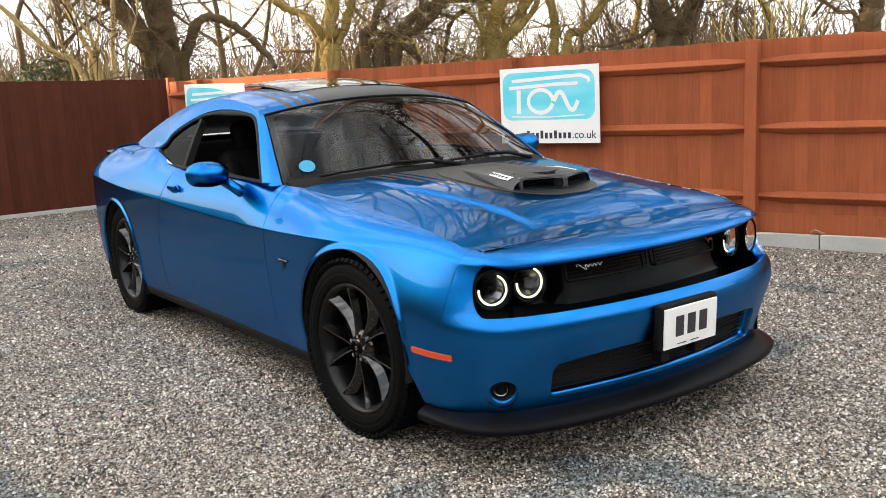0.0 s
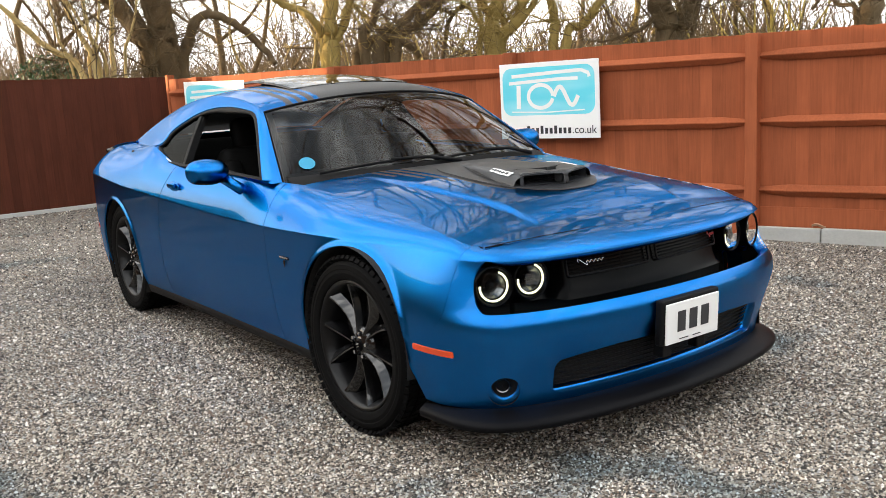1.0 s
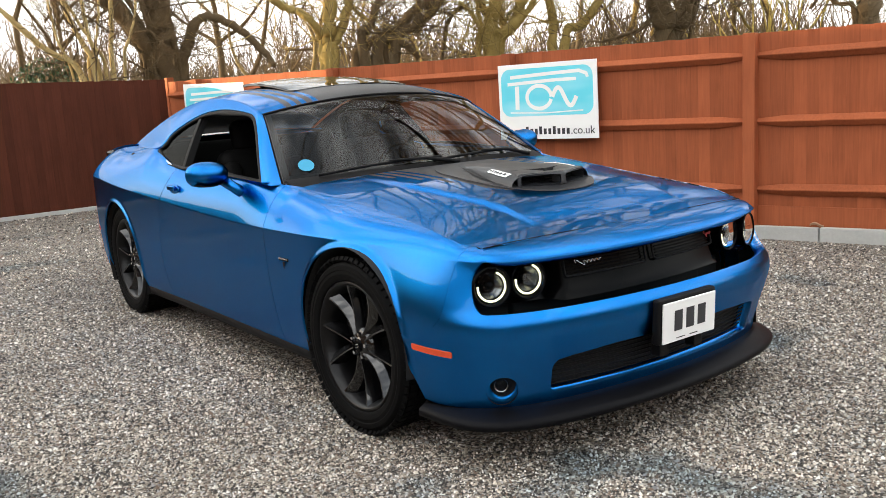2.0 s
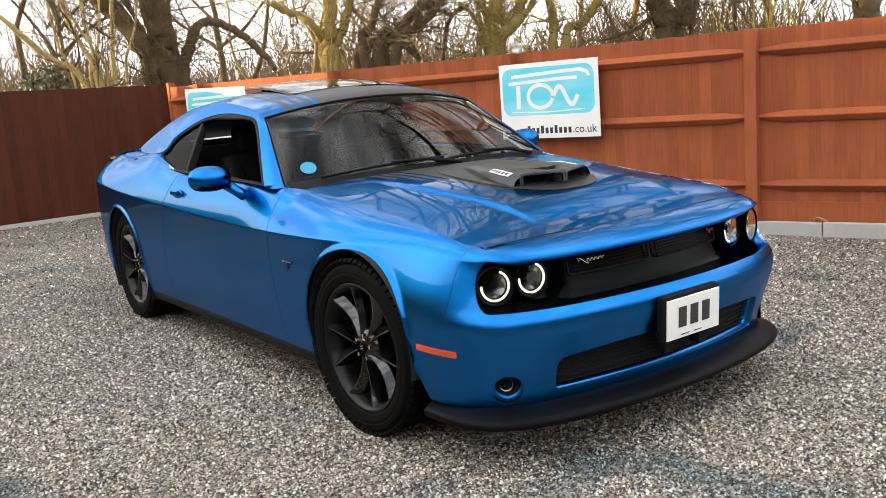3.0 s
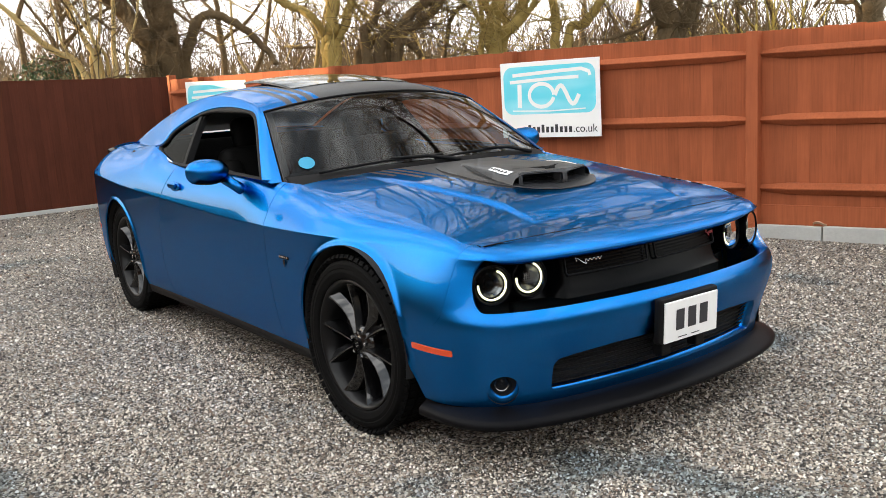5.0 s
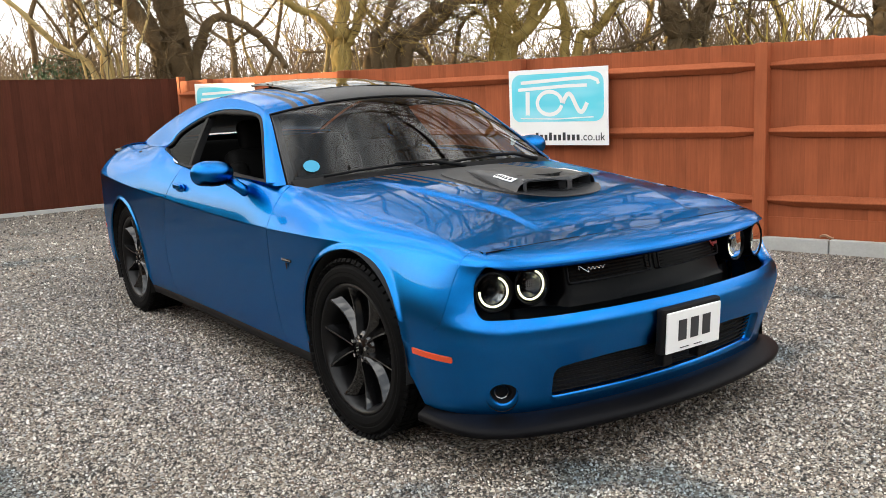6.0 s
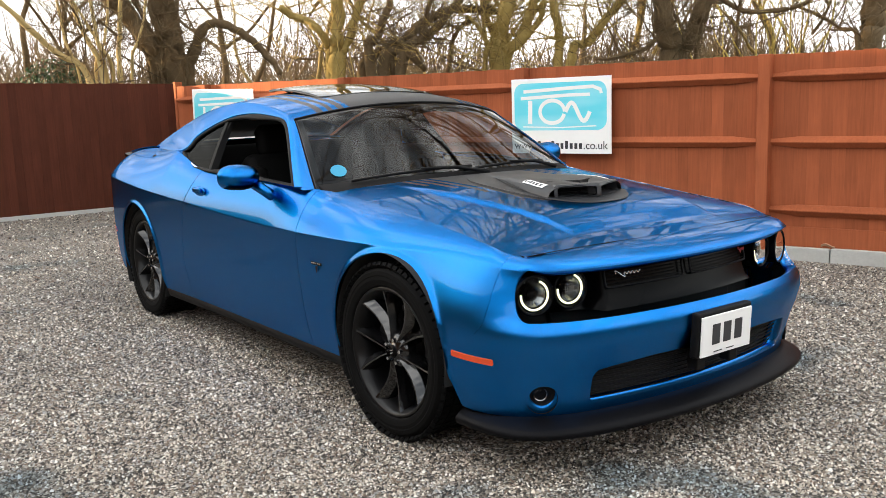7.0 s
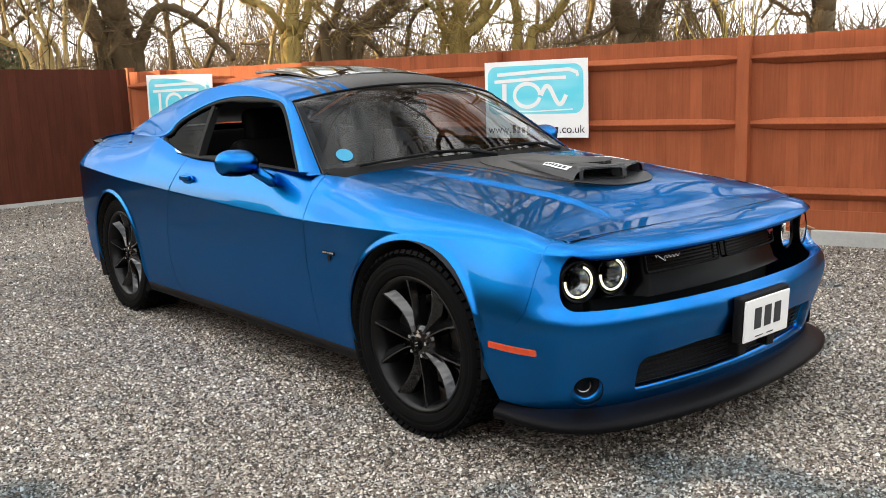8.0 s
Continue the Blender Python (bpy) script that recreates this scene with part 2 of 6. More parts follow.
STICKER = material("turquoise_sticker", (0.014, 0.25, 0.42), rough=0.4, vary=0.15, scale=30)
TURQ = sky_print("turquoise_print")
FENCE_WOOD = wood_material("red_brown_stained_wood", (0.31, 0.088, 0.037))
# FENCE_WOOD's stain darkened: the side fence's shade is put into the colour
FENCE_SHADED = wood_material("red_brown_wood_with_shade", (0.075, 0.022, 0.012))
CONCRETE = material("grey_concrete", (0.42, 0.42, 0.40), rough=0.9, vary=0.5, scale=4, bump=0.3, bump_scale=90, obrand=0.15)
GRAVEL = gravel_material("loose_gravel_bed", False)
STONE = gravel_material("gravel_stones", True)
BARK_DARK = material("brown_furrowed_bark", (0.125, 0.088, 0.046), rough=0.95, vary=0.8, scale=3, bump=1.0, bump_scale=26)
BARK_PALE = material("pale_yellow_bark", (0.42, 0.32, 0.14), rough=0.9, vary=0.8, scale=3, bump=0.8, bump_scale=30)
BARK_MOSS = material("mossy_olive_bark", (0.32, 0.235, 0.075), rough=0.95, vary=0.9, scale=4, bump=0.9, bump_scale=30)
TWIG = material("thin_brown_twigs", (0.105, 0.075, 0.038), rough=0.9, island=0.7)
BRUSH = material("dry_winter_brush", (0.095, 0.070, 0.038), rough=0.95, island=0.9)
REED = material("yellow_willow_stems", (0.50, 0.40, 0.10), rough=0.8, island=0.5)
LEAF = material("dark_evergreen_leaves", (0.035, 0.07, 0.025), rough=0.45, island=0.8)
BRICK = material("brown_brick_wall", (0.20, 0.12, 0.08), rough=0.9, vary=0.5, scale=2, bump=0.3, bump_scale=14)
FIELD = material("winter_field_ground", (0.16, 0.14, 0.08), rough=0.95, vary=0.7, scale=0.4, bump=0.4, bump_scale=8)

# ---- building helpers ----


def lin(a, b, n, endpoint=True):
    return np.linspace(a, b, n, endpoint=endpoint).tolist()


def thing(name, label, category, at=(0, 0, 0), group="", kind=""):
    ob = new(name)
    ob.location = at
    return tagged(ob, label, category, group, kind)


def link(name, me, mat, parent=None, label=""):
    if mat is not None and not me.materials:
        me.materials.append(mat)
    ob = new(name, me)
    ob.parent = parent
    if label:
        ob["label"] = label
    return ob


def part(name, bm, mat, parent, label="", smooth=False):
    me = bpy.data.meshes.new(name)
    if smooth:
        for f in bm.faces:
            f.smooth = True
    bm.normal_update()
    bm.to_mesh(me)
    bm.free()
    return link(name, me, mat, parent, label)


def raw_mesh(name, verts, faces, smooth=False):
    me = bpy.data.meshes.new(name)
    me.from_pydata([tuple(map(float, v)) for v in verts], [], [tuple(map(int, f)) for f in faces])
    if smooth:
        me.polygons.foreach_set("use_smooth", [True] * len(me.polygons))
    me.update()
    return me


def box(bm, m, size, bevel=0.0, segments=2):
    """A box of that size about the pose m, its edges rounded."""
    made = bmesh.ops.create_cube(bm, size=1, matrix=m @ Matrix.Diagonal((*size, 1)))
    if bevel:
        edges = list({e for v in made["verts"] for e in v.link_edges})
        bmesh.ops.bevel(bm, geom=edges, offset=bevel, segments=segments, affect="EDGES", profile=0.5)
    return bm


def boxed(name, m, size, mat, parent, label="", bevel=0.004, segments=2):
    return part(name, box(bmesh.new(), m, size, bevel, segments), mat, parent, label, smooth=False)


def spin(profile, m, n=48, closed=False, bm=None):
    """A turned form: (radius, height along local z) points, about the pose m."""
    bm = bm or bmesh.new()
    rings = []
    for r, h in profile:
        rings.append([bm.verts.new(m @ Vector((r * math.cos(2 * math.pi * i / n), r * math.sin(2 * math.pi * i / n), h))) for i in range(n)])
    pairs = list(zip(rings, rings[1:]))
    if closed:
        pairs.append((rings[-1], rings[0]))
    for a, b in pairs:
        for i in range(n):
            j = (i + 1) % n
            bm.faces.new((a[i], a[j], b[j], b[i]))
    return bm


def tube(points, radii, sides=8, bm=None, caps=True):
    """A tube along points with a radius at each."""
    bm = bm or bmesh.new()
    pts = [Vector(p) for p in points]
    rings, ref = [], Vector((0.31, 0.17, 0.93))
    for i, p in enumerate(pts):
        d = (pts[min(i + 1, len(pts) - 1)] - pts[max(i - 1, 0)]).normalized()
        if abs(d.dot(ref)) > 0.95:
            ref = Vector((0.93, 0.31, 0.17))
        a = d.cross(ref).normalized()
        b = d.cross(a)
        r = float(radii[i]) if isinstance(radii, (list, tuple)) else float(radii)
        rings.append([bm.verts.new(p + r * (math.cos(2 * math.pi * k / sides) * a + math.sin(2 * math.pi * k / sides) * b)) for k in range(sides)])
    for a, b in zip(rings, rings[1:]):
        for k in range(sides):
            bm.faces.new((a[k], a[(k + 1) % sides], b[(k + 1) % sides], b[k]))
    if caps and sides > 2:
        bm.faces.new(rings[0][::-1])
        bm.faces.new(rings[-1])
    return bm


def spline(ts, ps):
    """A natural cubic through values ps at ts; takes numbers or arrays."""
    t, p = np.array(ts, float), np.array(ps, float)
    h = np.diff(t)
    n = len(t)
    a, r = np.zeros((n, n)), np.zeros(n)
    a[0, 0] = a[-1, -1] = 1
    for i in range(1, n - 1):
        a[i, i - 1:i + 2] = h[i - 1], 2 * (h[i - 1] + h[i]), h[i]
        r[i] = 6 * ((p[i + 1] - p[i]) / h[i] - (p[i] - p[i - 1]) / h[i - 1])
    s = np.linalg.solve(a, r)

    def at(x):
        x = np.asarray(x, float)
        i = np.clip(np.searchsorted(t, x) - 1, 0, n - 2)
        u, v = x - t[i], t[i + 1] - x
        return (s[i] * v**3 + s[i + 1] * u**3) / (6 * h[i]) + (p[i] / h[i] - s[i] * h[i] / 6) * v + (p[i + 1] / h[i] - s[i + 1] * h[i] / 6) * u
    return at


def steps(ts, ps):
    """A smooth curve through values that never overshoots them."""
    t, p = np.array(ts, float), np.array(ps, float)
    h, d = np.diff(t), np.diff(p) / np.diff(t)
    m = np.zeros(len(t))
    m[0], m[-1] = d[0], d[-1]
    for i in range(1, len(t) - 1):
        if d[i - 1] * d[i] > 0:
            w1, w2 = 2 * h[i] + h[i - 1], h[i] + 2 * h[i - 1]
            m[i] = (w1 + w2) / (w1 / d[i - 1] + w2 / d[i])

    def at(x):
        x = np.clip(np.asarray(x, float), t[0], t[-1])
        i = np.clip(np.searchsorted(t, x) - 1, 0, len(t) - 2)
        u = (x - t[i]) / h[i]
        return (p[i] * (1 + 2 * u) * (1 - u) ** 2 + p[i + 1] * u * u * (3 - 2 * u) + h[i] * (m[i] * u * (1 - u) ** 2 - m[i + 1] * u * u * (1 - u)))
    return at


def inside(points, poly):
    x, y = points[:, 0], points[:, 1]
    hit = np.zeros(len(points), bool)
    for (x0, y0), (x1, y1) in zip(poly, np.roll(poly, -1, 0)):
        if y0 != y1:
            hit ^= ((y0 > y) != (y1 > y)) & (x < (x1 - x0) * (y - y0) / (y1 - y0) + x0)
    return hit


def dense(poly, step):
    out = []
    for a, b in zip(np.array(poly, float), np.roll(np.array(poly, float), -1, 0)):
        n = max(1, int(np.ceil(np.linalg.norm(b - a) / step)))
        out += [a + (b - a) * k / n for k in range(n)]
    return np.array(out)


def rounded(x0, y0, x1, y1, r, n=6):
    pts = []
    for cx, cy, a0 in ((x1 - r, y1 - r, 0), (x0 + r, y1 - r, 90), (x0 + r, y0 + r, 180), (x1 - r, y0 + r, 270)):
        pts += [(cx + r * math.cos(radians(a0 + 90 * k / n)), cy + r * math.sin(radians(a0 + 90 * k / n))) for k in range(n + 1)]
    return pts


def sheet(name, outline, holes, fn, mat, parent, label="", step=0.03, flange=0.012, flip=False, grow=0.0, second=None, lines=()):
    """A pressed panel: the part of the surface fn(u, v) inside outline and outside holes, smooth, with its edges turned inwards.
    second: (material, test(u, v)) for a printed graphic on part of it."""
    from mathutils.geometry import delaunay_2d_cdt
    loops = [dense(outline, step)] + [dense(h, step) for h in holes]
    pts, edges = [], []
    for lp in loops:
        k = len(pts)
        pts += list(lp)
        edges += [(k + i, k + (i + 1) % len(lp)) for i in range(len(lp))]
    lo, hi = loops[0].min(0), loops[0].max(0)
    gx, gy = np.meshgrid(np.arange(lo[0] + step * 0.37, hi[0], step), np.arange(lo[1] + step * 0.41, hi[1], step))
    g = np.stack([gx.ravel(), gy.ravel()], 1)
    keep = inside(g, loops[0])
    for lp in loops[1:]:
        keep &= ~inside(g, lp)
    g = g[keep]
    for ln in lines:
        ln = np.array(ln, float)
        fine = np.concatenate([[a + (b - a) * k / 2 for k in range(2)] for a, b in zip(ln, ln[1:])] + [ln[-1:]])
        ok = inside(fine, loops[0])
        for lp in loops[1:]:
            ok &= ~inside(fine, lp)
        edge0 = np.array(pts)
        for q, good in zip(fine, ok):
            if good and ((edge0 - q) ** 2).sum(1).min() > (0.2 * step) ** 2:
                pts.append(q)
    edge_pts = np.array(pts)
    if len(g):
        near = np.array([((edge_pts - q) ** 2).sum(1).min() for q in g])
        g = g[near > (0.45 * step) ** 2]
    res = delaunay_2d_cdt([Vector(p) for p in pts] + [Vector(p) for p in g], edges, [], 0, 1e-6)
    uv = np.array([tuple(v) for v in res[0]])
    tri = np.array([f for f in res[2]])
    mid = uv[tri].mean(1)
    keep = inside(mid, loops[0])
    for lp in loops[1:]:
        keep &= ~inside(mid, lp)
    tri = tri[keep]
    e = 1e-3
    p = fn(uv[:, 0], uv[:, 1])
    nrm = np.cross(fn(uv[:, 0] + e, uv[:, 1]) - fn(uv[:, 0] - e, uv[:, 1]), fn(uv[:, 0], uv[:, 1] + e) - fn(uv[:, 0], uv[:, 1] - e))
    nrm /= np.linalg.norm(nrm, axis=1, keepdims=True) + 1e-12
    if flip:
        nrm = -nrm
    p = p + nrm * grow
    a, b, c = p[tri[:, 0]], p[tri[:, 1]], p[tri[:, 2]]
    turn = (np.cross(b - a, c - a) * nrm[tri[:, 0]]).sum(1) < 0
    tri[turn] = tri[turn][:, ::-1]
    count = {}
    for f in tri:
        for i in range(3):
            key = (f[i], f[(i + 1) % 3])
            count[key] = count.get(key, 0) + 1
    border = [k for k in count if (k[1], k[0]) not in count]
    verts, normals, faces = list(p), list(nrm), [tuple(f) for f in tri]
    kinds = [0] * len(faces)
    if second is not None:
        inner = second[1](mid[keep][:, 0], mid[keep][:, 1])
        kinds = [int(k) for k in inner]
    if flange:
        for i, j in border:
            out = np.cross(p[j] - p[i], nrm[i])
            out /= np.linalg.norm(out) + 1e-12
            k = len(verts)
            verts += [p[i], p[j], p[j] - nrm[j] * flange, p[i] - nrm[i] * flange]
            soft = [nrm[i], nrm[j], out, out]
            normals += soft
            faces.append((k + 3, k + 2, k + 1, k)[::1])
            kinds.append(0)
    me = raw_mesh(name, verts, faces, smooth=True)
    me.materials.append(mat)
    if second is not None:
        me.materials.append(second[0])
        me.polygons.foreach_set("material_index", kinds)
    nn = np.array(normals)
    nn /= np.linalg.norm(nn, axis=1, keepdims=True) + 1e-12
    me.normals_split_custom_set_from_vertices([tuple(map(float, v)) for v in nn])
    return link(name, me, None, parent, label)

# ---- the car ----
# x ahead along the car, y to its left, z up; the origin on the ground midway between the axles
AXLE, REAR, HUB_Z, ARCH = 1.508, -1.458, 0.362, 0.398
PLAN = [(2.435, 0.0), (2.428, 0.2), (2.398, 0.45), (2.338, 0.68), (2.258, 0.815), (2.12, 0.902), (1.86, 0.942), (1.47, 0.957), (0.8, 0.960),
        (0.0, 0.960), (-0.6, 0.965), (-1.4, 0.975), (-1.85, 0.950), (-2.2, 0.895), (-2.40, 0.79), (-2.49, 0.55), (-2.53, 0.25), (-2.54, 0.0)]
chord = np.concatenate([[0], np.cumsum([math.dist(a, b) for a, b in zip(PLAN, PLAN[1:])])])
whole = [(x, -y) for x, y in PLAN[3:0:-1]] + PLAN + [(x, -y) for x, y in PLAN[-2:-4:-1]]
along = np.concatenate([-chord[3:0:-1], chord, 2 * chord[-1] - chord[-2:-4:-1]])
plan_x, plan_y = spline(along, [p[0] for p in whole]), spline(along, [p[1] for p in whole])
u_table = np.linspace(0, chord[-1], 800)
x_table = plan_x(u_table)


def u_at(x):
    """The run along the body's outline at which its side lies at x."""
    return float(np.interp(-x, -x_table, u_table)) if np.isscalar(x) else np.interp(-np.asarray(x), -x_table, u_table)


crease_z = spline([-2.5, -2.0, -1.2, -0.6, 0.1, 0.8, 1.5, 2.1, 2.5], [0.90, 0.895, 0.855, 0.822, 0.792, 0.778, 0.784, 0.762, 0.752])
top_z = steps([-2.5, -1.6, -1.0, -0.86, -0.42, 0.2, 0.72, 0.865, 1.47, 2.0, 2.16, 2.3, 2.45], [1.03, 1.105, 1.105, 1.08, 1.000, 0.987, 0.968, 0.957, 0.893, 0.828, 0.803, 0.805, 0.812])
top_in = steps([-2.5, -2.2, -1.6, -1.0, -0.42, 0.40, 0.70, 0.93, 1.47, 2.0, 2.16, 2.3, 2.45], [0.10, 0.17, 0.22, 0.15, 0.093, 0.089, 0.125, 0.184, 0.192, 0.150, 0.110, 0.12, 0.155])
side_in = steps([0.13, 0.20, 0.24, 0.34, 0.48, 0.62, 0.75, 0.9], [0.075, 0.050, 0.038, 0.018, 0.006, 0.0, 0.0, 0.0])
front_in = steps([0.13, 0.20, 0.26, 0.36, 0.44, 0.505, 0.540, 0.585, 0.68, 0.755, 0.9], [0.085, 0.078, 0.066, 0.040, 0.014, 0.0, 0.003, 0.026, 0.055, 0.066, 0.066])


def shell(u, v):
    """The painted body below the glass: u runs along its outline from the nose's middle (negative: right-hand side), v is about the height."""
    u, v = np.asarray(u, float), np.asarray(v, float)
    s, a = np.where(u < 0, -1.0, 1.0), np.abs(u)
    x, y = plan_x(a), plan_y(a)
    e = 1e-3
    tx, ty = plan_x(a + e) - plan_x(a - e), plan_y(a + e) - plan_y(a - e)
    ln = np.hypot(tx, ty)
    nx, ny = ty / ln, -tx / ln
    zc, zt, dt = crease_z(x), top_z(x), top_in(x)
    w = np.clip((x - 2.0) / 0.30, 0, 1)
    w = w * w * (3 - 2 * w)
    z_low = np.minimum(v, zc)
    d = (1 - w) * side_in(z_low) + w * front_in(z_low)
    # ahead of the wheel the flank rounds over and the crease fades
    fade = np.clip((x - 1.15) / 0.8, 0, 1)
    fade = 0.085 * fade * fade * (3 - 2 * fade) * (1 - w)
    d = d + fade * np.clip((z_low - 0.44) / (zc - 0.44), 0, 1) ** 2
    dt = dt - fade
    # flare round the wheel arches
    t = np.clip((v - zc) / (zt - zc), 0, 1.2)
    for ax in (AXLE, REAR):
        r = np.hypot(x - ax, z_low - HUB_Z)
        d = d - 0.012 * np.exp(-((r - ARCH) / 0.015) ** 2) * (1 - w) * np.clip(1 - 2.5 * t, 0, 1) ** 2
    up = v > zc
    bend = 0.34 - 0.10 * np.clip((x - 0.8) / 0.5, 0, 1) - 0.06 * w
    full = np.clip((x - 0.30) / 0.75, 0, 1) * np.clip((1.9 - x) / 0.8, 0, 1)
    full = full * full * (3 - 2 * full)
    bend = bend * (1 - full) + 0.46 * full
    dd = 2 * t * (1 - t) * bend * dt + t * t * dt
    zz = zc + (2 * t * (1 - t) * (0.62 + 0.1 * w + 0.26 * full) + t * t) * (zt - zc)
    d = np.where(up, d + dd, d)
    z = np.where(up, zz, v)
    return np.stack([x - nx * d, s * (y - ny * d), z], -1)


car = thing("car", "metallic blue two-door muscle car with black roof, window lowered", "car")


def arch_points(axle, a0, a1, n=28, r=ARCH):
    """Points of a wheel arch, in (u, v), from angle a0 to a1."""
    return [(u_at(axle + r * math.cos(radians(a0 + (a1 - a0) * k / n))), HUB_Z + r * math.sin(radians(a0 + (a1 - a0) * k / n))) for k in range(n + 1)]


GAP = 0.0035
SILL = 0.235
SEAM = [(2.158, 0.800), (2.135, 0.765), (2.115, 0.70), (2.100, 0.62), (2.085, 0.56), (2.055, 0.525), (1.99, 0.523), (1.93, 0.527), (1.868, 0.532)]


def run_top(x0, x1, n=24):
    return [(u_at(x), float(top_z(x))) for x in lin(x0, x1, n)]


CREASE = [(u_at(x), float(crease_z(x)) + o) for o in (0.0,) for x in lin(2.2, -2.3, 220)]
CREASES = [[(u, v + o) for u, v in CREASE] for o in (-0.012, -0.004, 0.004, 0.012)]
LIPS = [arch_points(ax, -10, 190, 70, ARCH + o) for ax in (AXLE, REAR) for o in (0.004, 0.008, 0.012, 0.016, 0.021, 0.028, 0.040)]


def body_side(s):
    """Front wing, door and rear quarter of one side; s = -1 is the right-hand side."""
    def fn(u, v):
        return shell(s * u, v)
    fl = s < 0
    a_end = math.degrees(math.asin((0.532 - HUB_Z) / ARCH))
    door_f = [(0.778, 0.97), (0.785, 0.85), (0.79, 0.76), (0.80, 0.60), (0.82, 0.42), (0.845, SILL)]
    wing = [(u_at(x), z) for x, z in SEAM] + arch_points(AXLE, a_end, 180) + [(u_at(AXLE - ARCH), SILL)]
    wing += [(u_at(x) - GAP, z) for x, z in door_f[::-1]][:-1] + run_top(0.784, 2.154)
    sheet("front_wing", wing, [], fn, PAINT, car, "blue metallic front wing with flared arch", flip=fl, lines=CREASES + LIPS)
    door_r = [(-0.50, 1.012), (-0.535, 0.93), (-0.60, 0.82), (-0.65, 0.65), (-0.67, 0.45), (-0.64, 0.30), (-0.60, SILL)]
    door = [(u_at(x) + GAP, z) for x, z in door_f] + [(u_at(x) - GAP, z) for x, z in door_r[::-1]] + run_top(-0.49, 0.77)
    d = sheet("door", door, [], fn, PAINT, car, "blue metallic door", flip=fl, lines=CREASES)
    quarter = [(u_at(x) + GAP, z) for x, z in door_r] + [(u_at(REAR + ARCH), SILL)] + arch_points(REAR, 0, 180) + [(u_at(REAR - ARCH), 0.26), (u_at(-2.0), 0.24)]
    quarter += [(chord[-1] - 0.02, 0.25), (chord[-1] - 0.02, 1.03)] + run_top(-2.48, -0.51, 40)
    sheet("rear_quarter", quarter, [], fn, PAINT, car, "blue metallic rear quarter with wide haunch", flip=fl, lines=CREASES + LIPS)
    # lever handle in its cup
    bm = bmesh.new()
    bmesh.ops.create_uvsphere(bm, u_segments=20, v_segments=12, radius=1)
    px = shell(s * u_at(-0.40), 0.885)
    for v in bm.verts:
        v.co = Vector((px[0] + 0.075 * v.co.x, px[1] + s * 0.004 + 0.010 * v.co.y, px[2] + 0.030 * v.co.z))
    part("handle_cup", bm, PAINT, d, smooth=True)
    bm = bmesh.new()
    box(bm, pose(px[0] + 0.0, px[1] + s * 0.020, px[2] + 0.008, 0, 0, 0), (0.105, 0.020, 0.030), 0.009, 3)
    part("handle", bm, PAINT, d, "blue pull handle", smooth=True)
    # black sill below the doors
    bm = bmesh.new()
    prof = [(0.048, 0.250), (0.034, 0.234), (0.046, 0.190), (0.090, 0.168), (0.25, 0.160)]
    rows = []
    for x in lin(AXLE - ARCH - 0.005, REAR + ARCH + 0.005, 30):
        y0 = float(plan_y(u_at(float(x))))
        rows.append([bm.verts.new((x, s * (y0 - dd), z)) for dd, z in prof])
    for a, b in zip(rows, rows[1:]):
        for i in range(len(prof) - 1):
            bm.faces.new((a[i], b[i], b[i + 1], a[i + 1]))
    part("sill", bm, TRIM, car, "black side sill", smooth=True)
    # wheel housings
    for ax in (AXLE, REAR):
        bm = bmesh.new()
        rows = []
        for k in range(33):
            lo = -10 if ax > 0 else -28
            an = radians(lo + (208 - lo) * k / 32)
            rows.append([bm.verts.new((ax + r * math.cos(an), s * y, HUB_Z + r * math.sin(an))) for r, y in ((ARCH + 0.002, 0.945), (ARCH + 0.004, 0.90), (ARCH + 0.03, 0.60), (0.05, 0.58))])
        for a, b in zip(rows, rows[1:]):
            for i in range(3):
                bm.faces.new((a[i], a[i + 1], b[i + 1], b[i]))
        part("wheel_housing", bm, DARK, car, "black wheel-arch lining", smooth=True)


for side in (-1, 1):
    body_side(side)

# front bumper with its openings
uy_table = plan_y(u_table)


def u_at_y(y):
    """The run along the nose at which the outline lies y from the middle."""
    return float(np.interp(y, uy_table[:260], u_table[:260]))


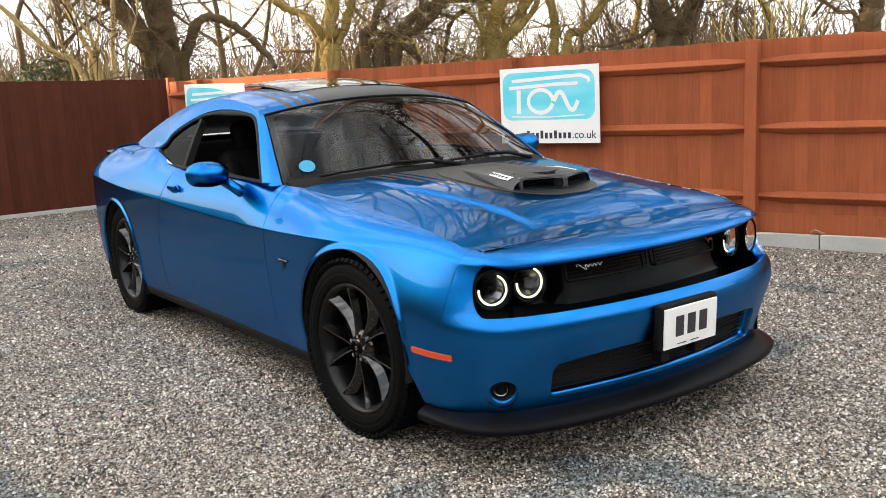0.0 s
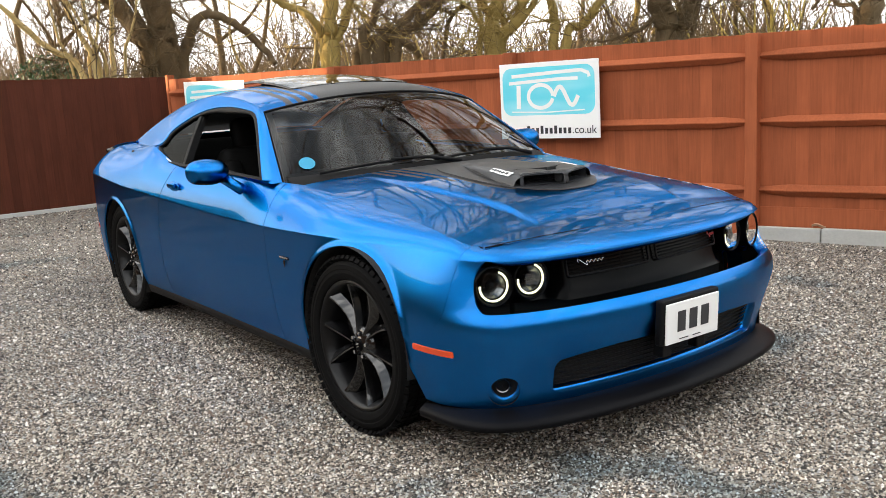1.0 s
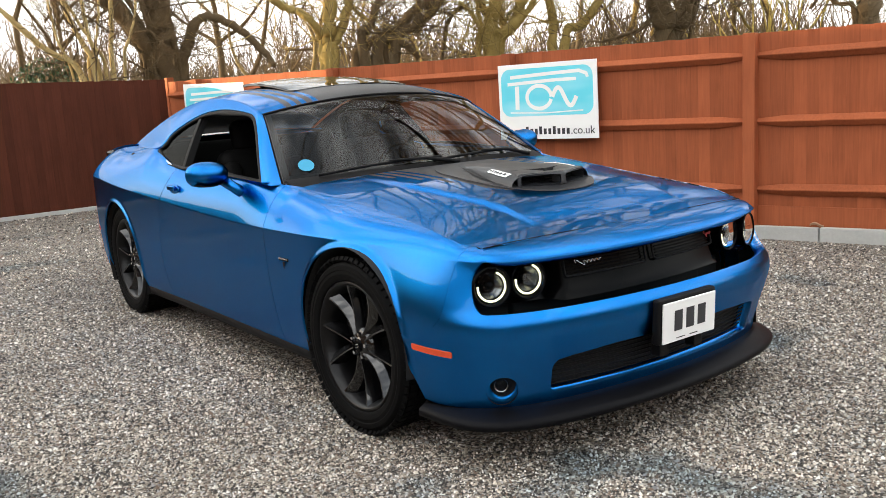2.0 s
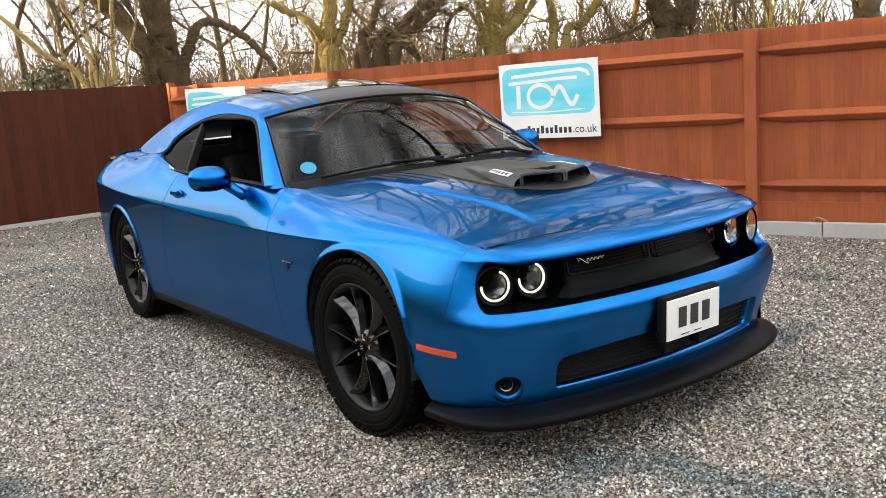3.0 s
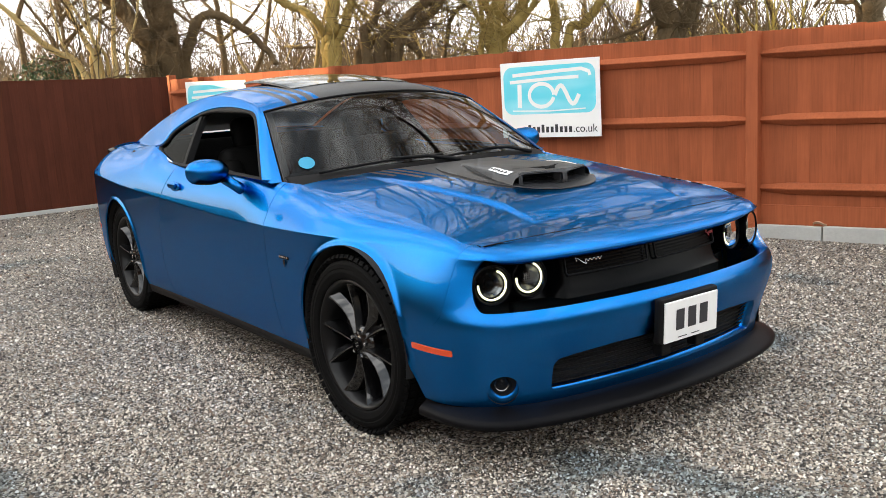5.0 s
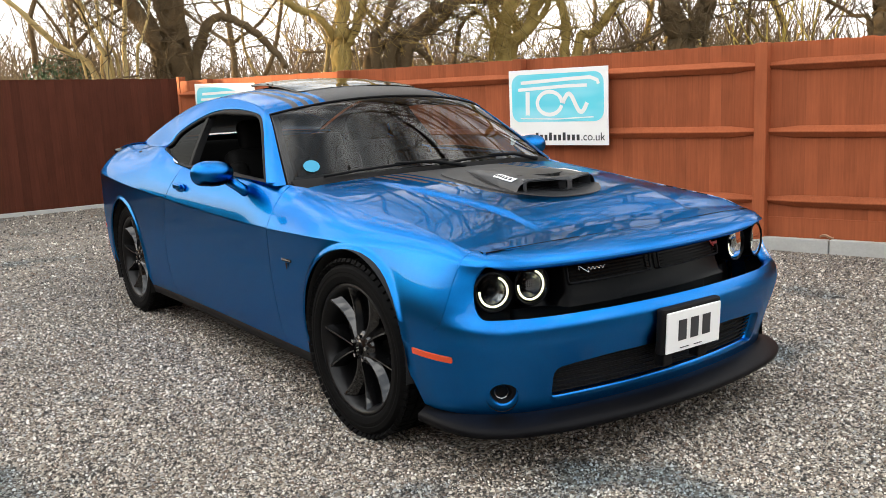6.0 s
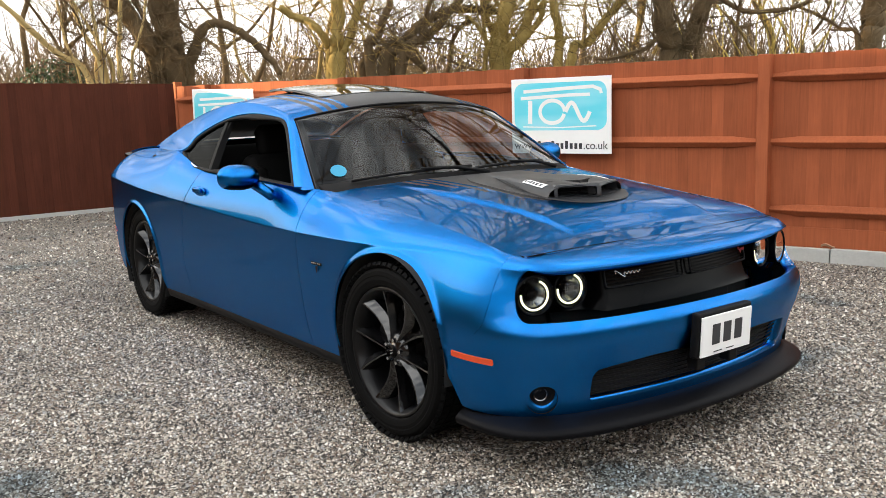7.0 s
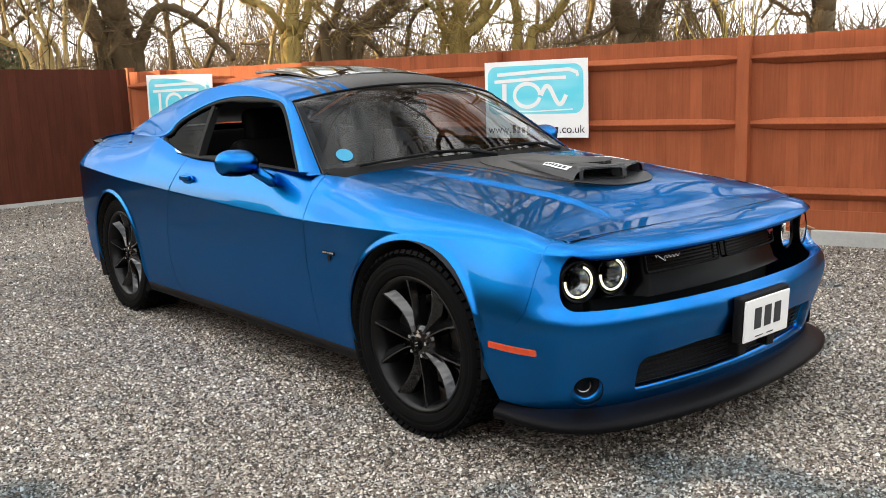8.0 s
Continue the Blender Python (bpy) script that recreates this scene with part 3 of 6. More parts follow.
def bumper():
    a_end = math.degrees(math.asin((0.532 - HUB_Z) / ARCH))
    right = [(u_at(x) - GAP, z) for x, z in SEAM] + arch_points(AXLE, a_end, 2, 10) + [(u_at(1.914), 0.33), (u_at(1.930), 0.275), (u_at(1.950), 0.222), (u_at(2.0), 0.217), (u_at(2.10), 0.216)]
    half = right[::-1]
    low = [(u_at_y(y), 0.216) for y in (0.80, 0.5, 0.2)]
    outline = half[::-1] + low + [(-u, v) for u, v in low[::-1]] + [(-u, v) for u, v in half]
    top = [(u_at_y(y), float(top_z(plan_x(u_at_y(y))))) for y in (0.84, 0.78, 0.7, 0.6, 0.45, 0.3, 0.15)]
    outline = outline + [(-u, v) for u, v in top] + top[::-1]
    ug = u_at_y(0.862)
    grille = [(u, v) for u, v in rounded(-ug, 0.576, ug, 0.757, 0.066, 8)]
    ul = u_at_y(0.600)
    def intake(m, n=9):
        """The lower opening: rounded ends, its top edge rising to the middle."""
        lo, hi = 0.250 - m, 0.386 + m
        w0 = ul + m
        end = [(w0 - 0.03 + 0.03 * math.cos(radians(a)), lo + 0.03 + 0.03 * math.sin(radians(a))) for a in range(-90, 1, 18)]
        end += [(w0 - 0.04 + 0.04 * math.cos(radians(a)), hi - 0.04 + 0.04 * math.sin(radians(a))) for a in range(0, 91, 18)]
        top = [(w0 * k, hi + 0.018 * min(1, (1 - k) * 2.2)) for k in (0.85, 0.7, 0.54, 0.3)]
        half = end + top
        return half + [(-u, v) for u, v in half[::-1]]
    lower = intake(0.0)
    uf = u_at_y(0.788)
    fogs = [[(s * (uf - 0.006) + 0.064 * math.cos(radians(a)), 0.290 + 0.049 * math.sin(radians(a))) for a in range(0, 360, 12)] for s in (-1, 1)]
    b = sheet("front_bumper", outline, [grille, lower] + fogs, shell, PAINT, car, "blue metallic front bumper", step=0.025, flange=0.05,
              lines=[[(g * u, v + o) for u, v in CREASE if u < u_at(2.0)] for g in (-1, 1) for o in (-0.005, 0.005)])
    # deep black grille panel
    def back(depth, z_lean=0.0):
        def fn(u, v):
            p, e = shell(u, v), 2e-3
            a = np.abs(u)
            tx, ty = plan_x(a + e) - plan_x(a - e), plan_y(a + e) - plan_y(a - e)
            n = np.stack([ty, -np.where(u < 0, -1, 1) * tx, 0 * tx], -1)
            n /= np.linalg.norm(n, axis=-1, keepdims=True)
            return p - n * depth
        return fn
    def grille_back(u, v):
        """The grille panel, set deeper round the lamps."""
        k = np.clip((np.abs(plan_y(np.abs(u))) - 0.47) / 0.05, 0, 1)[..., None]
        return back(0.125)(u, v) * (1 - k) + back(0.20)(u, v) * k
    big = rounded(-ug - 0.01, 0.566, ug + 0.01, 0.767, 0.066, 8)
    g = sheet("grille", big, [], grille_back, GLOSS_BLACK, car, "black upper grille panel", step=0.04, flange=0)
    sheet("lower_grille", intake(0.01), [], back(0.06), DARK, car, "black lower air intake", step=0.04, flange=0)
    # mesh bars of the lower intake
    for z in (0.256, 0.274, 0.292, 0.310, 0.328, 0.346, 0.364, 0.382):
        we = ul - 0.006 if z < 0.37 else ul * 0.9
        pts = [Vector(back(0.034)(np.array(u), np.array(z))) for u in lin(-we, we, 30)]
        part("intake_bar", tube(pts, 0.0035, 6), TRIM, car, "black intake bar", smooth=True)
    # twin insert surrounds with a fine mesh
    for s in (-1, 1):
        u0, u1 = u_at_y(0.025), u_at_y(0.455)
        fr = rounded(min(s * u0, s * u1), 0.648, max(s * u0, s * u1), 0.720, 0.012, 4)
        fn = back(0.112)
        bm = tube([Vector(fn(np.array(u), np.array(v))) for u, v in dense(fr + fr[:1], 0.03)], 0.0045, 6)
        part("grille_insert", bm, TRIM, g, "black grille surround", smooth=True)
        for z in (0.660, 0.672, 0.684, 0.696, 0.708):
            bm = tube([Vector(fn(np.array(s * u), np.array(z))) for u in lin(u0, u1, 16)], 0.0022, 5)
            part("grille_bar", bm, GLOSS_BLACK, g, smooth=True)
    # fog lamps
    for s in (-1, 1):
        c = Vector(back(0.05)(np.array(s * uf), np.array(0.289)))
        n = (Vector(shell(s * uf, 0.289)) - c).normalized()
        m = Matrix.Translation(c) @ n.to_track_quat("Z", "Y").to_matrix().to_4x4()
        f = part("fog_lamp", spin([(0.001, -0.004), (0.032, -0.004), (0.036, 0.004), (0.040, 0.006), (0.058, 0.012), (0.058, 0.05)], m, 32), TRIM, car, "round black fog lamp", smooth=True)
        part("lens", spin([(0.001, 0.014), (0.018, 0.011), (0.032, 0.002)], m, 28), LENS, f, "clear lens", smooth=True)
        part("reflector", spin([(0.001, -0.012), (0.016, -0.008), (0.026, -0.002)], m, 24), REFLECTOR, f, smooth=True)
    # side markers
    for s in (-1, 1):
        mk = rounded(u_at(2.130), 0.419, u_at(1.935), 0.442, 0.005, 3)
        mk = [(s * u, v + 0.03 * (abs(u) - u_at(2.03)) * 1.2) for u, v in mk]
        sheet("side_marker", mk, [], shell, AMBER, car, "amber side marker", step=0.02, flange=0.006, grow=0.004)
    # script on the grille and the red mark on its other half: plain bars
    fn = back(0.106)
    for s, u0, u1, mat, lab in ((-1, 0.275, 0.40, CHROME, "bright script badge"), (1, 0.40, 0.455, RED, "small red badge")):
        # one flowing stroke with a large loop at its start
        line = []
        for k in range(60):
            t = k / 59
            up = 0.013 * math.sin(6.28 * min(1, t * 3.2)) if t < 0.31 else 0.0045 * math.sin(40 * t)
            y = (u1 if s < 0 else u0) + (u0 - u1) * (-s if s > 0 else 1) * (t - 0.10 * math.sin(6.28 * min(1, t * 3.2)))
            line.append(Vector(fn(np.array(s * u_at_y(y)), np.array(0.694 + up))))
        part("badge", tube(line, 0.0016 if s < 0 else 0.0018, 5), mat, g, lab)
    # splitter lip
    bm = bmesh.new()
    rows = []
    us = np.linspace(-u_at(1.942), u_at(1.942), 90)
    for u in us:
        a = abs(float(u))
        s = -1 if u < 0 else 1
        x, y = float(plan_x(a)), float(plan_y(a))
        tx, ty = float(plan_x(a + 1e-3)) - float(plan_x(a - 1e-3)), float(plan_y(a + 1e-3)) - float(plan_y(a - 1e-3))
        ln = math.hypot(tx, ty)
        nx, ny = ty / ln, -tx / ln
        k = min(1, max(0, (u_at(1.942) - a) / 0.30))
        k = k * k * (3 - 2 * k)
        prof = [(-0.110, 0.222), (-0.078, 0.220), (-0.055 + 0.01 * k, 0.211), (-0.030 + 0.022 * k, 0.197 - 0.006 * k), (-0.018 + 0.026 * k, 0.189 - 0.008 * k), (-0.012 + 0.026 * k, 0.178 - 0.008 * k), (-0.016 + 0.026 * k, 0.160 - 0.004 * k), (-0.05, 0.150), (-0.28, 0.150)]
        rows.append([bm.verts.new((x + nx * o, s * (y + ny * o), z)) for o, z in prof])
    for a, b in zip(rows, rows[1:]):
        for i in range(len(prof) - 1):
            bm.faces.new((a[i], b[i], b[i + 1], a[i + 1]))
    part("splitter", bm, LIP, car, "black front splitter lip", smooth=True)


bumper()

# bonnet
hood_edge = 0.0075
edge_run = np.array([shell(u_at(x), float(top_z(x))) for x in lin(0.70, 2.17, 40)])
hood_gap_z = steps([*edge_run[:, 0], 2.30], [*(edge_run[:, 2] - 0.004), 0.782])
hood_gap_y = steps([*edge_run[:, 0], 2.30], [*edge_run[:, 1], 0.752])
hood_crown = steps([0.8, 1.2, 1.73, 2.1, 2.25], [0.036, 0.050, 0.056, 0.030, 0.016])


def hood(x, y):
    """The bonnet: crowned, with a low raised centre between two ridges."""
    x, y = np.asarray(x, float), np.asarray(y, float)
    k = np.clip(np.abs(y) / hood_gap_y(x), 0, 1.1)
    z = hood_gap_z(x) + hood_crown(x) * (1 - k**2.6)
    ridge = 0.515 - 0.10 * np.clip((x - 1.0) / 1.1, 0, 1.2)
    rise = 0.016 * np.clip((2.12 - x) / 0.22, 0, 1) * np.clip((x - 0.95) / 0.4, 0, 1)
    t = np.clip((ridge + 0.018 - np.abs(y)) / 0.036, 0, 1)
    return np.stack([x, y, z + rise * t * t * (3 - 2 * t)], -1)


def gap_y(x):
    if x < 0:
        return float(plan_y(u_at(float(x))) - top_in(x)) - hood_edge
    return float(hood_gap_y(x)) - hood_edge


def nose_x(k):
    """Where the bonnet ends, k from the middle (0) to its corner (1)."""
    return 2.150 + 0.062 * (1 - k * k)


front_edge = [(nose_x(k / 8), gap_y(2.15) * k / 8) for k in range(-8, 9)]
right_edge = [(x, -gap_y(x)) for x in lin(0.87, 2.13, 20)]
left_edge = [(x, gap_y(x)) for x in lin(2.13, 0.87, 20)]
rear_edge = [(0.855 + 0.10 * (1 - (k / 8) ** 2), gap_y(0.87) * k / 8) for k in range(7, -8, -1)]


def hood_print(x, y):
    a = np.abs(y)
    centre = (a < 0.30) & (x < 1.93 - 2.2 * np.maximum(a - 0.16, 0)) & (x < 1.74 + 0.0 * x)
    bars = np.zeros(len(x), bool)
    for k in range(3):
        lo = 0.325 + 0.05 * k
        bars |= (a > lo) & (a < lo + 0.026) & (x < 1.45 - 0.16 * k)
    return centre | bars


bonnet = sheet("bonnet", front_edge + left_edge + rear_edge + right_edge, [], hood, PAINT, car, "blue bonnet with black centre graphic and pinstripes",
               step=0.0125, flange=0.03, second=(MATT_BLACK, hood_print))

# nose panel that carries the bumper's top back to the bonnet's edge
bm = bmesh.new()
rows = []
for u in lin(-u_at_y(0.835), u_at_y(0.835), 80):
    zt = float(top_z(plan_x(abs(u))))
    e, e0 = Vector(shell(u, zt)), Vector(shell(u, zt - 0.008))
    k = max(-1.0, min(1.0, e.y / 0.79))
    q = Vector(hood(nose_x(k) + 0.006, k * gap_y(2.15)))
    q1 = Vector(hood(nose_x(k) - 0.03, k * gap_y(2.15)))
    reach = (q - e).length
    ta, tb = (e - e0).normalized() * reach * 0.16, (q1 - q).normalized() * reach * 0.50
    row = []
    for t in lin(0, 1, 7):
        row.append(bm.verts.new((1 - t) ** 3 * e + 3 * t * (1 - t) ** 2 * (e + ta) + 3 * t * t * (1 - t) * (q - tb) + t**3 * q))
    row.append(bm.verts.new(q - Vector((0, 0, 0.02))))
    rows.append(row)
for a, b in zip(rows, rows[1:]):
    for i in range(len(a) - 1):
        bm.faces.new((a[i], b[i], b[i + 1], a[i + 1]))
bmesh.ops.recalc_face_normals(bm, faces=bm.faces)
part("nose_panel", bm, PAINT, car, "blue nose panel above the grille", smooth=True)

# dark tubes along the bonnet's side and front gaps stand in for their shade
for s in (-1, 1):
    line = [Vector(hood(x, s * (gap_y(x) + hood_edge * 0.5))) + Vector((0, 0, 0.0005)) for x in lin(0.88, 2.14, 40)]
    part("bonnet_seal", tube([p - Vector((0, 0, 0.002)) for p in line], 0.0026, 6), RUBBER, car, "dark line standing in for shade in the bonnet gap", smooth=True)
line = [Vector(hood(nose_x(k) + 0.003, k * gap_y(2.15))) for k in lin(-1, 1, 60)]
part("bonnet_seal", tube(line, 0.0024, 6), RUBBER, car, "dark line standing in for shade in the bonnet gap", smooth=True)

# dark floor and engine-bay lining that close the shell
boxed("underbody", pose(-0.05, 0, 0.24, 0, 0, 0), (4.1, 1.10, 0.14), DARK, car, "dark underbody", 0.01)
boxed("engine_bay", pose(1.5, 0, 0.60, 0, 0, 0), (1.15, 1.10, 0.36), DARK, car, "dark engine bay", 0.01)
boxed("nose_lining", pose(1.985, 0, 0.47, 0, 0, 0), (0.12, 1.44, 0.50), DARK, car, "dark lining behind the grille", 0.01)
boxed("boot_lining", pose(-1.9, 0, 0.62, 0, 0, 0), (0.9, 1.10, 0.60), DARK, car, "dark boot lining", 0.01)

# ---- glasshouse ----
RAIL = [(0.745, 0.822, 0.967), (0.52, 0.748, 1.130), (0.31, 0.678, 1.275), (0.15, 0.652, 1.332), (-0.15, 0.636, 1.372), (-0.5, 0.630, 1.384),
        (-0.85, 0.635, 1.352), (-1.15, 0.645, 1.293), (-1.45, 0.670, 1.208), (-1.74, 0.700, 1.112)]
WINDOW = [(0.66, 0.978), (0.47, 1.130), (0.28, 1.262), (0.12, 1.300), (-0.15, 1.318), (-0.45, 1.303), (-0.68, 1.245), (-0.85, 1.165), (-0.945, 1.103), (-1.42, 1.103)]
si = np.arange(10)
rail = [spline(si, [p[k] for p in RAIL]) for k in range(3)]
win = [spline(si, [p[k] for p in WINDOW]) for k in range(2)]
bow_x = steps([0, 2, 3, 5, 6.5, 9], [0.17, 0.11, 0.06, 0.0, -0.06, -0.16])
bow_z = steps([0, 2, 3, 5, 7, 9], [0.022, 0.068, 0.072, 0.066, 0.055, 0.02])
belt_y = steps([-2.0, -1.5, -0.95, -0.5, 0.2, 0.7], [0.80, 0.825, 0.885, 0.890, 0.888, 0.884])


def glass_side(x, z):
    """The leaning side of the glasshouse, at x and z."""
    x, z = np.asarray(x, float), np.asarray(z, float)
    h = z - 0.98
    return belt_y(x) - 0.56 * h - 0.25 * h * h


def canopy(s, w):
    """Windscreen, roof and rear window: s from cowl to boot, w from side to side."""
    s, w = np.asarray(s, float), np.asarray(w, float)
    k = 1 - np.abs(w) ** 2.2
    return np.stack([rail[0](s) + bow_x(s) * k, rail[1](s) * w, rail[2](s) + bow_z(s) * k], -1)


def band(s0, s1, w0, w1, ns, nw, fn, name, mat, label="", drop=0.0, lift=0.0, parent=None, second=None):
    poly = [(s0 + (s1 - s0) * k / ns, w0) for k in range(ns)] + [(s1, w0 + (w1 - w0) * k / nw) for k in range(nw)]
    poly += [(s1 - (s1 - s0) * k / ns, w1) for k in range(ns)] + [(s0, w1 - (w1 - w0) * k / nw) for k in range(nw)]
    return sheet(name, poly, [], fn, mat, parent or car, label, step=0.05, flange=drop, grow=lift, flip=True, second=second)


def roof_print(s, w):
    a = np.abs(w) * 0.64
    ink = a < 0.36
    for k in range(3):
        lo = 0.385 + 0.055 * k
        ink |= (a > lo) & (a < lo + 0.030)
    return ink


S_HEAD, S_BACK = 2.18, 6.4
HOLE = rounded(3.35, -0.62, 5.0, 0.62, 0.10)
roof_outline = [(S_HEAD, w) for w in lin(-1, 1, 30)] + [(s, 1.0) for s in lin(S_HEAD + 0.1, S_BACK, 40)] + [(S_BACK, w) for w in lin(0.95, -1, 30)] + [(s, -1.0) for s in lin(S_BACK - 0.1, S_HEAD + 0.05, 40)]
sheet("roof", roof_outline, [HOLE], canopy, PAINT, car, "blue roof with black centre graphic and pinstripes", step=0.02, flange=0.0, flip=True, second=(MATT_BLACK, roof_print))
ws = band(0.03, S_HEAD - 0.02, -0.985, 0.985, 20, 30, canopy, "windscreen", GLASS, "curved windscreen reflecting bare branches", lift=-0.004)
bl = band(S_BACK + 0.03, 8.9, -0.96, 0.96, 20, 30, canopy, "rear_window", TINTED, "tinted rear window", lift=-0.004)
for pane_ob in (ws, bl):
    pane_ob.visible_shadow = False

bm = tube([Vector(canopy(S_HEAD - 0.008, w)) - Vector((0, 0, 0.003)) for w in lin(-0.99, 0.99, 40)], 0.006, 6)
part("header_seal", bm, TRIM, ws, "black rubber seal", smooth=True)

# black border printed on the windscreen's edge
bm = bmesh.new()
ring = [(s, -0.985) for s in lin(0.03, S_HEAD - 0.02, 24)] + [(S_HEAD - 0.02, w) for w in lin(-0.985, 0.985, 36)] + [(s, 0.985) for s in lin(S_HEAD - 0.02, 0.03, 24)] + [(0.03, w) for w in lin(0.985, -0.985, 36)]
c_s = (0.03 + S_HEAD - 0.02) / 2
rows = []
for s, w in ring:
    s2, w2 = c_s + (s - c_s) * 0.90, w * 0.955
    rows.append([bm.verts.new(Vector(canopy(s, w)) - Vector((0.008, 0, 0.008))), bm.verts.new(Vector(canopy(s2, w2)) - Vector((0.008, 0, 0.008)))])
for a, b in zip(rows, rows[1:]):
    bm.faces.new((a[0], b[0], b[1], a[1]))
part("screen_border", bm, INK, ws, "black edge print")

# pillars and roof rails
for sd in (-1, 1):
    bm = bmesh.new()
    rows = []
    for s in lin(0, 9, 110):
        wx, wz = float(win[0](s)), float(win[1](s))
        r = Vector((float(rail[0](s)), float(rail[1](s)), float(rail[2](s))))
        a = Vector((wx, float(glass_side(wx, wz)), wz))
        k = Vector(((r.x * 0.75 + a.x * 0.25), float(glass_side(r.x, r.z - 0.012)), r.z - 0.012 + 0.012 * (1 if 2 < s < 7 else 0)))
        k.y = min(k.y, a.y)
        row = []
        for t in lin(0, 1, 13):
            p = (1 - t) ** 2 * a + 2 * t * (1 - t) * k + t * t * r
            row.append(bm.verts.new((p.x, sd * p.y, p.z)))
        n = Vector((0, -sd * 0.03, 0))
        row = [bm.verts.new(Vector((a.x, sd * a.y, a.z)) + n)] + row
        rows.append(row)
    for a, b in zip(rows, rows[1:]):
        for i in range(len(a) - 1):
            bm.faces.new((a[i], b[i], b[i + 1], a[i + 1]))
    bmesh.ops.recalc_face_normals(bm, faces=bm.faces)
    trim = bm.copy()
    for v in trim.verts:
        v.co = Vector((v.co.x - 0.006, v.co.y * 0.972, v.co.z - 0.014))
    part("roof_pillar", bm, PAINT, car, "blue windscreen pillar, roof rail and rear pillar", smooth=True)
    part("pillar_trim", trim, LEATHER, car, "dark inner pillar trim", smooth=True)
    # black window seal round the opening
    seal = [(float(win[0](s)), float(win[1](s))) for s in lin(0.0, 8, 60)]
    low = [(-0.88, 1.068), (-0.80, 1.045), (-0.66, 1.020), (-0.42, 1.003), (-0.1, 0.996), (0.3, 0.989), (0.66, 0.978)]
    loop = seal + low
    cx, cz = -0.15, 1.12
    bm = bmesh.new()
    rows = []
    for x, z in loop:
        dv = Vector((cx - x, cz - z)).normalized()
        row = []
        for o, inn in ((-0.004, 0.0), (0.004, 0.006), (0.020, 0.004), (0.030, -0.004), (0.030, -0.03)):
            xx, zz = x + dv.x * o, z + dv.y * o
            row.append(bm.verts.new((xx, sd * (float(glass_side(xx, zz)) + inn - 0.002), zz)))
        rows.append(row)
    for i in range(len(rows)):
        a, b = rows[i], rows[(i + 1) % len(rows)]
        for k in range(4):
            bm.faces.new((a[k], b[k], b[k + 1], a[k + 1]))
    bmesh.ops.recalc_face_normals(bm, faces=bm.faces)
    part("window_seal", bm, TRIM, car, "black window seal", smooth=True)
    # body strip between the door's top and the window's foot
    bm = bmesh.new()
    rows = []
    for x in lin(-0.95, 0.70, 50):
        p = Vector(shell(sd * u_at(float(x)), float(top_z(x))))
        zb = float(np.interp(x, [-0.945, -0.88, -0.80, -0.66, -0.42, -0.1, 0.3, 0.66], [1.103, 1.068, 1.045, 1.020, 1.003, 0.996, 0.989, 0.978]))
        q = Vector((x, sd * float(glass_side(x, zb)), zb))
        rows.append([bm.verts.new(p), bm.verts.new((p + q) / 2 + Vector((0, sd * 0.002, 0.002))), bm.verts.new(q), bm.verts.new(q - Vector((0, sd * 0.04, 0)))])
    for a, b in zip(rows, rows[1:]):
        for i in range(3):
            bm.faces.new((a[i], b[i], b[i + 1], a[i + 1]))
    bmesh.ops.recalc_face_normals(bm, faces=bm.faces)
    part("waist_moulding", bm, PAINT, car, "blue waist strip", smooth=True)
    # fixed rear side glass and the slim bar ahead of it
    poly = [(float(win[0](s)), float(win[1](s))) for s in lin(5.1, 8, 24)] + [(-0.88, 1.068), (-0.80, 1.045), (-0.66, 1.020), (-0.42, 1.003)]

    def side_fn(x, z, sd=sd):
        return np.stack([x, sd * (glass_side(x, z) - 0.012), z], -1)
    q = sheet("quarter_glass", poly, [], side_fn, TINTED, car, "fixed dark tinted quarter window", step=0.05, flange=0.0, flip=sd > 0)
    q.visible_shadow = False
    bm = bmesh.new()
    rows = []
    for t in lin(0, 1, 8):
        x, z = -0.405 - 0.115 * t, 1.003 + 0.30 * t
        y = float(glass_side(x, z))
        rows.append([bm.verts.new((x + dx, sd * (y + dy), z)) for dx, dy in ((0.016, -0.05), (0.018, -0.006), (-0.014, -0.004), (-0.018, -0.05))])
    for a, b in zip(rows, rows[1:]):
        for i in range(3):
            bm.faces.new((a[i], a[i + 1], b[i + 1], b[i]))
    part("window_bar", bm, TRIM, car, "black bar between the side windows")

# tilted glass sunroof
def sun_fn(s, w):
    p = canopy(s, w)
    k = np.clip((np.asarray(s, float) - 3.3) / 1.7, 0, 1)
    p[..., 2] += 0.004 + 0.030 * k
    return p


sr = sheet("sunroof", rounded(3.38, -0.60, 5.3, 0.60, 0.10), [], sun_fn, SUNGLASS, car, "dark glass sunroof tilted open", step=0.05, flange=0.014, flip=True)
for w in (-0.5, 0.5):
    a, b = Vector(sun_fn(np.array(5.0), np.array(w))), Vector(canopy(np.array(4.6), np.array(w)))
    part("lift_arm", tube([a - Vector((0, 0, 0.012)), b - Vector((0, 0, 0.03))], 0.008, 8), TRIM, sr)
sheet("sunroof_well", rounded(3.30, -0.66, 5.05, 0.66, 0.10), [], lambda s, w: canopy(s, w) - np.array([0, 0, 0.05]), DARK, car, "dark sunroof well", step=0.08, flange=0, flip=True)

# ---- boot lid, spoiler, tail ----


def deck(x, y):
    x, y = np.asarray(x, float), np.asarray(y, float)
    u = u_at(x)
    yg = plan_y(u) - top_in(x)
    k = np.clip(np.abs(y) / yg, 0, 1.1)
    return np.stack([x, y, top_z(x) + 0.022 * (1 - k**2.2)], -1)


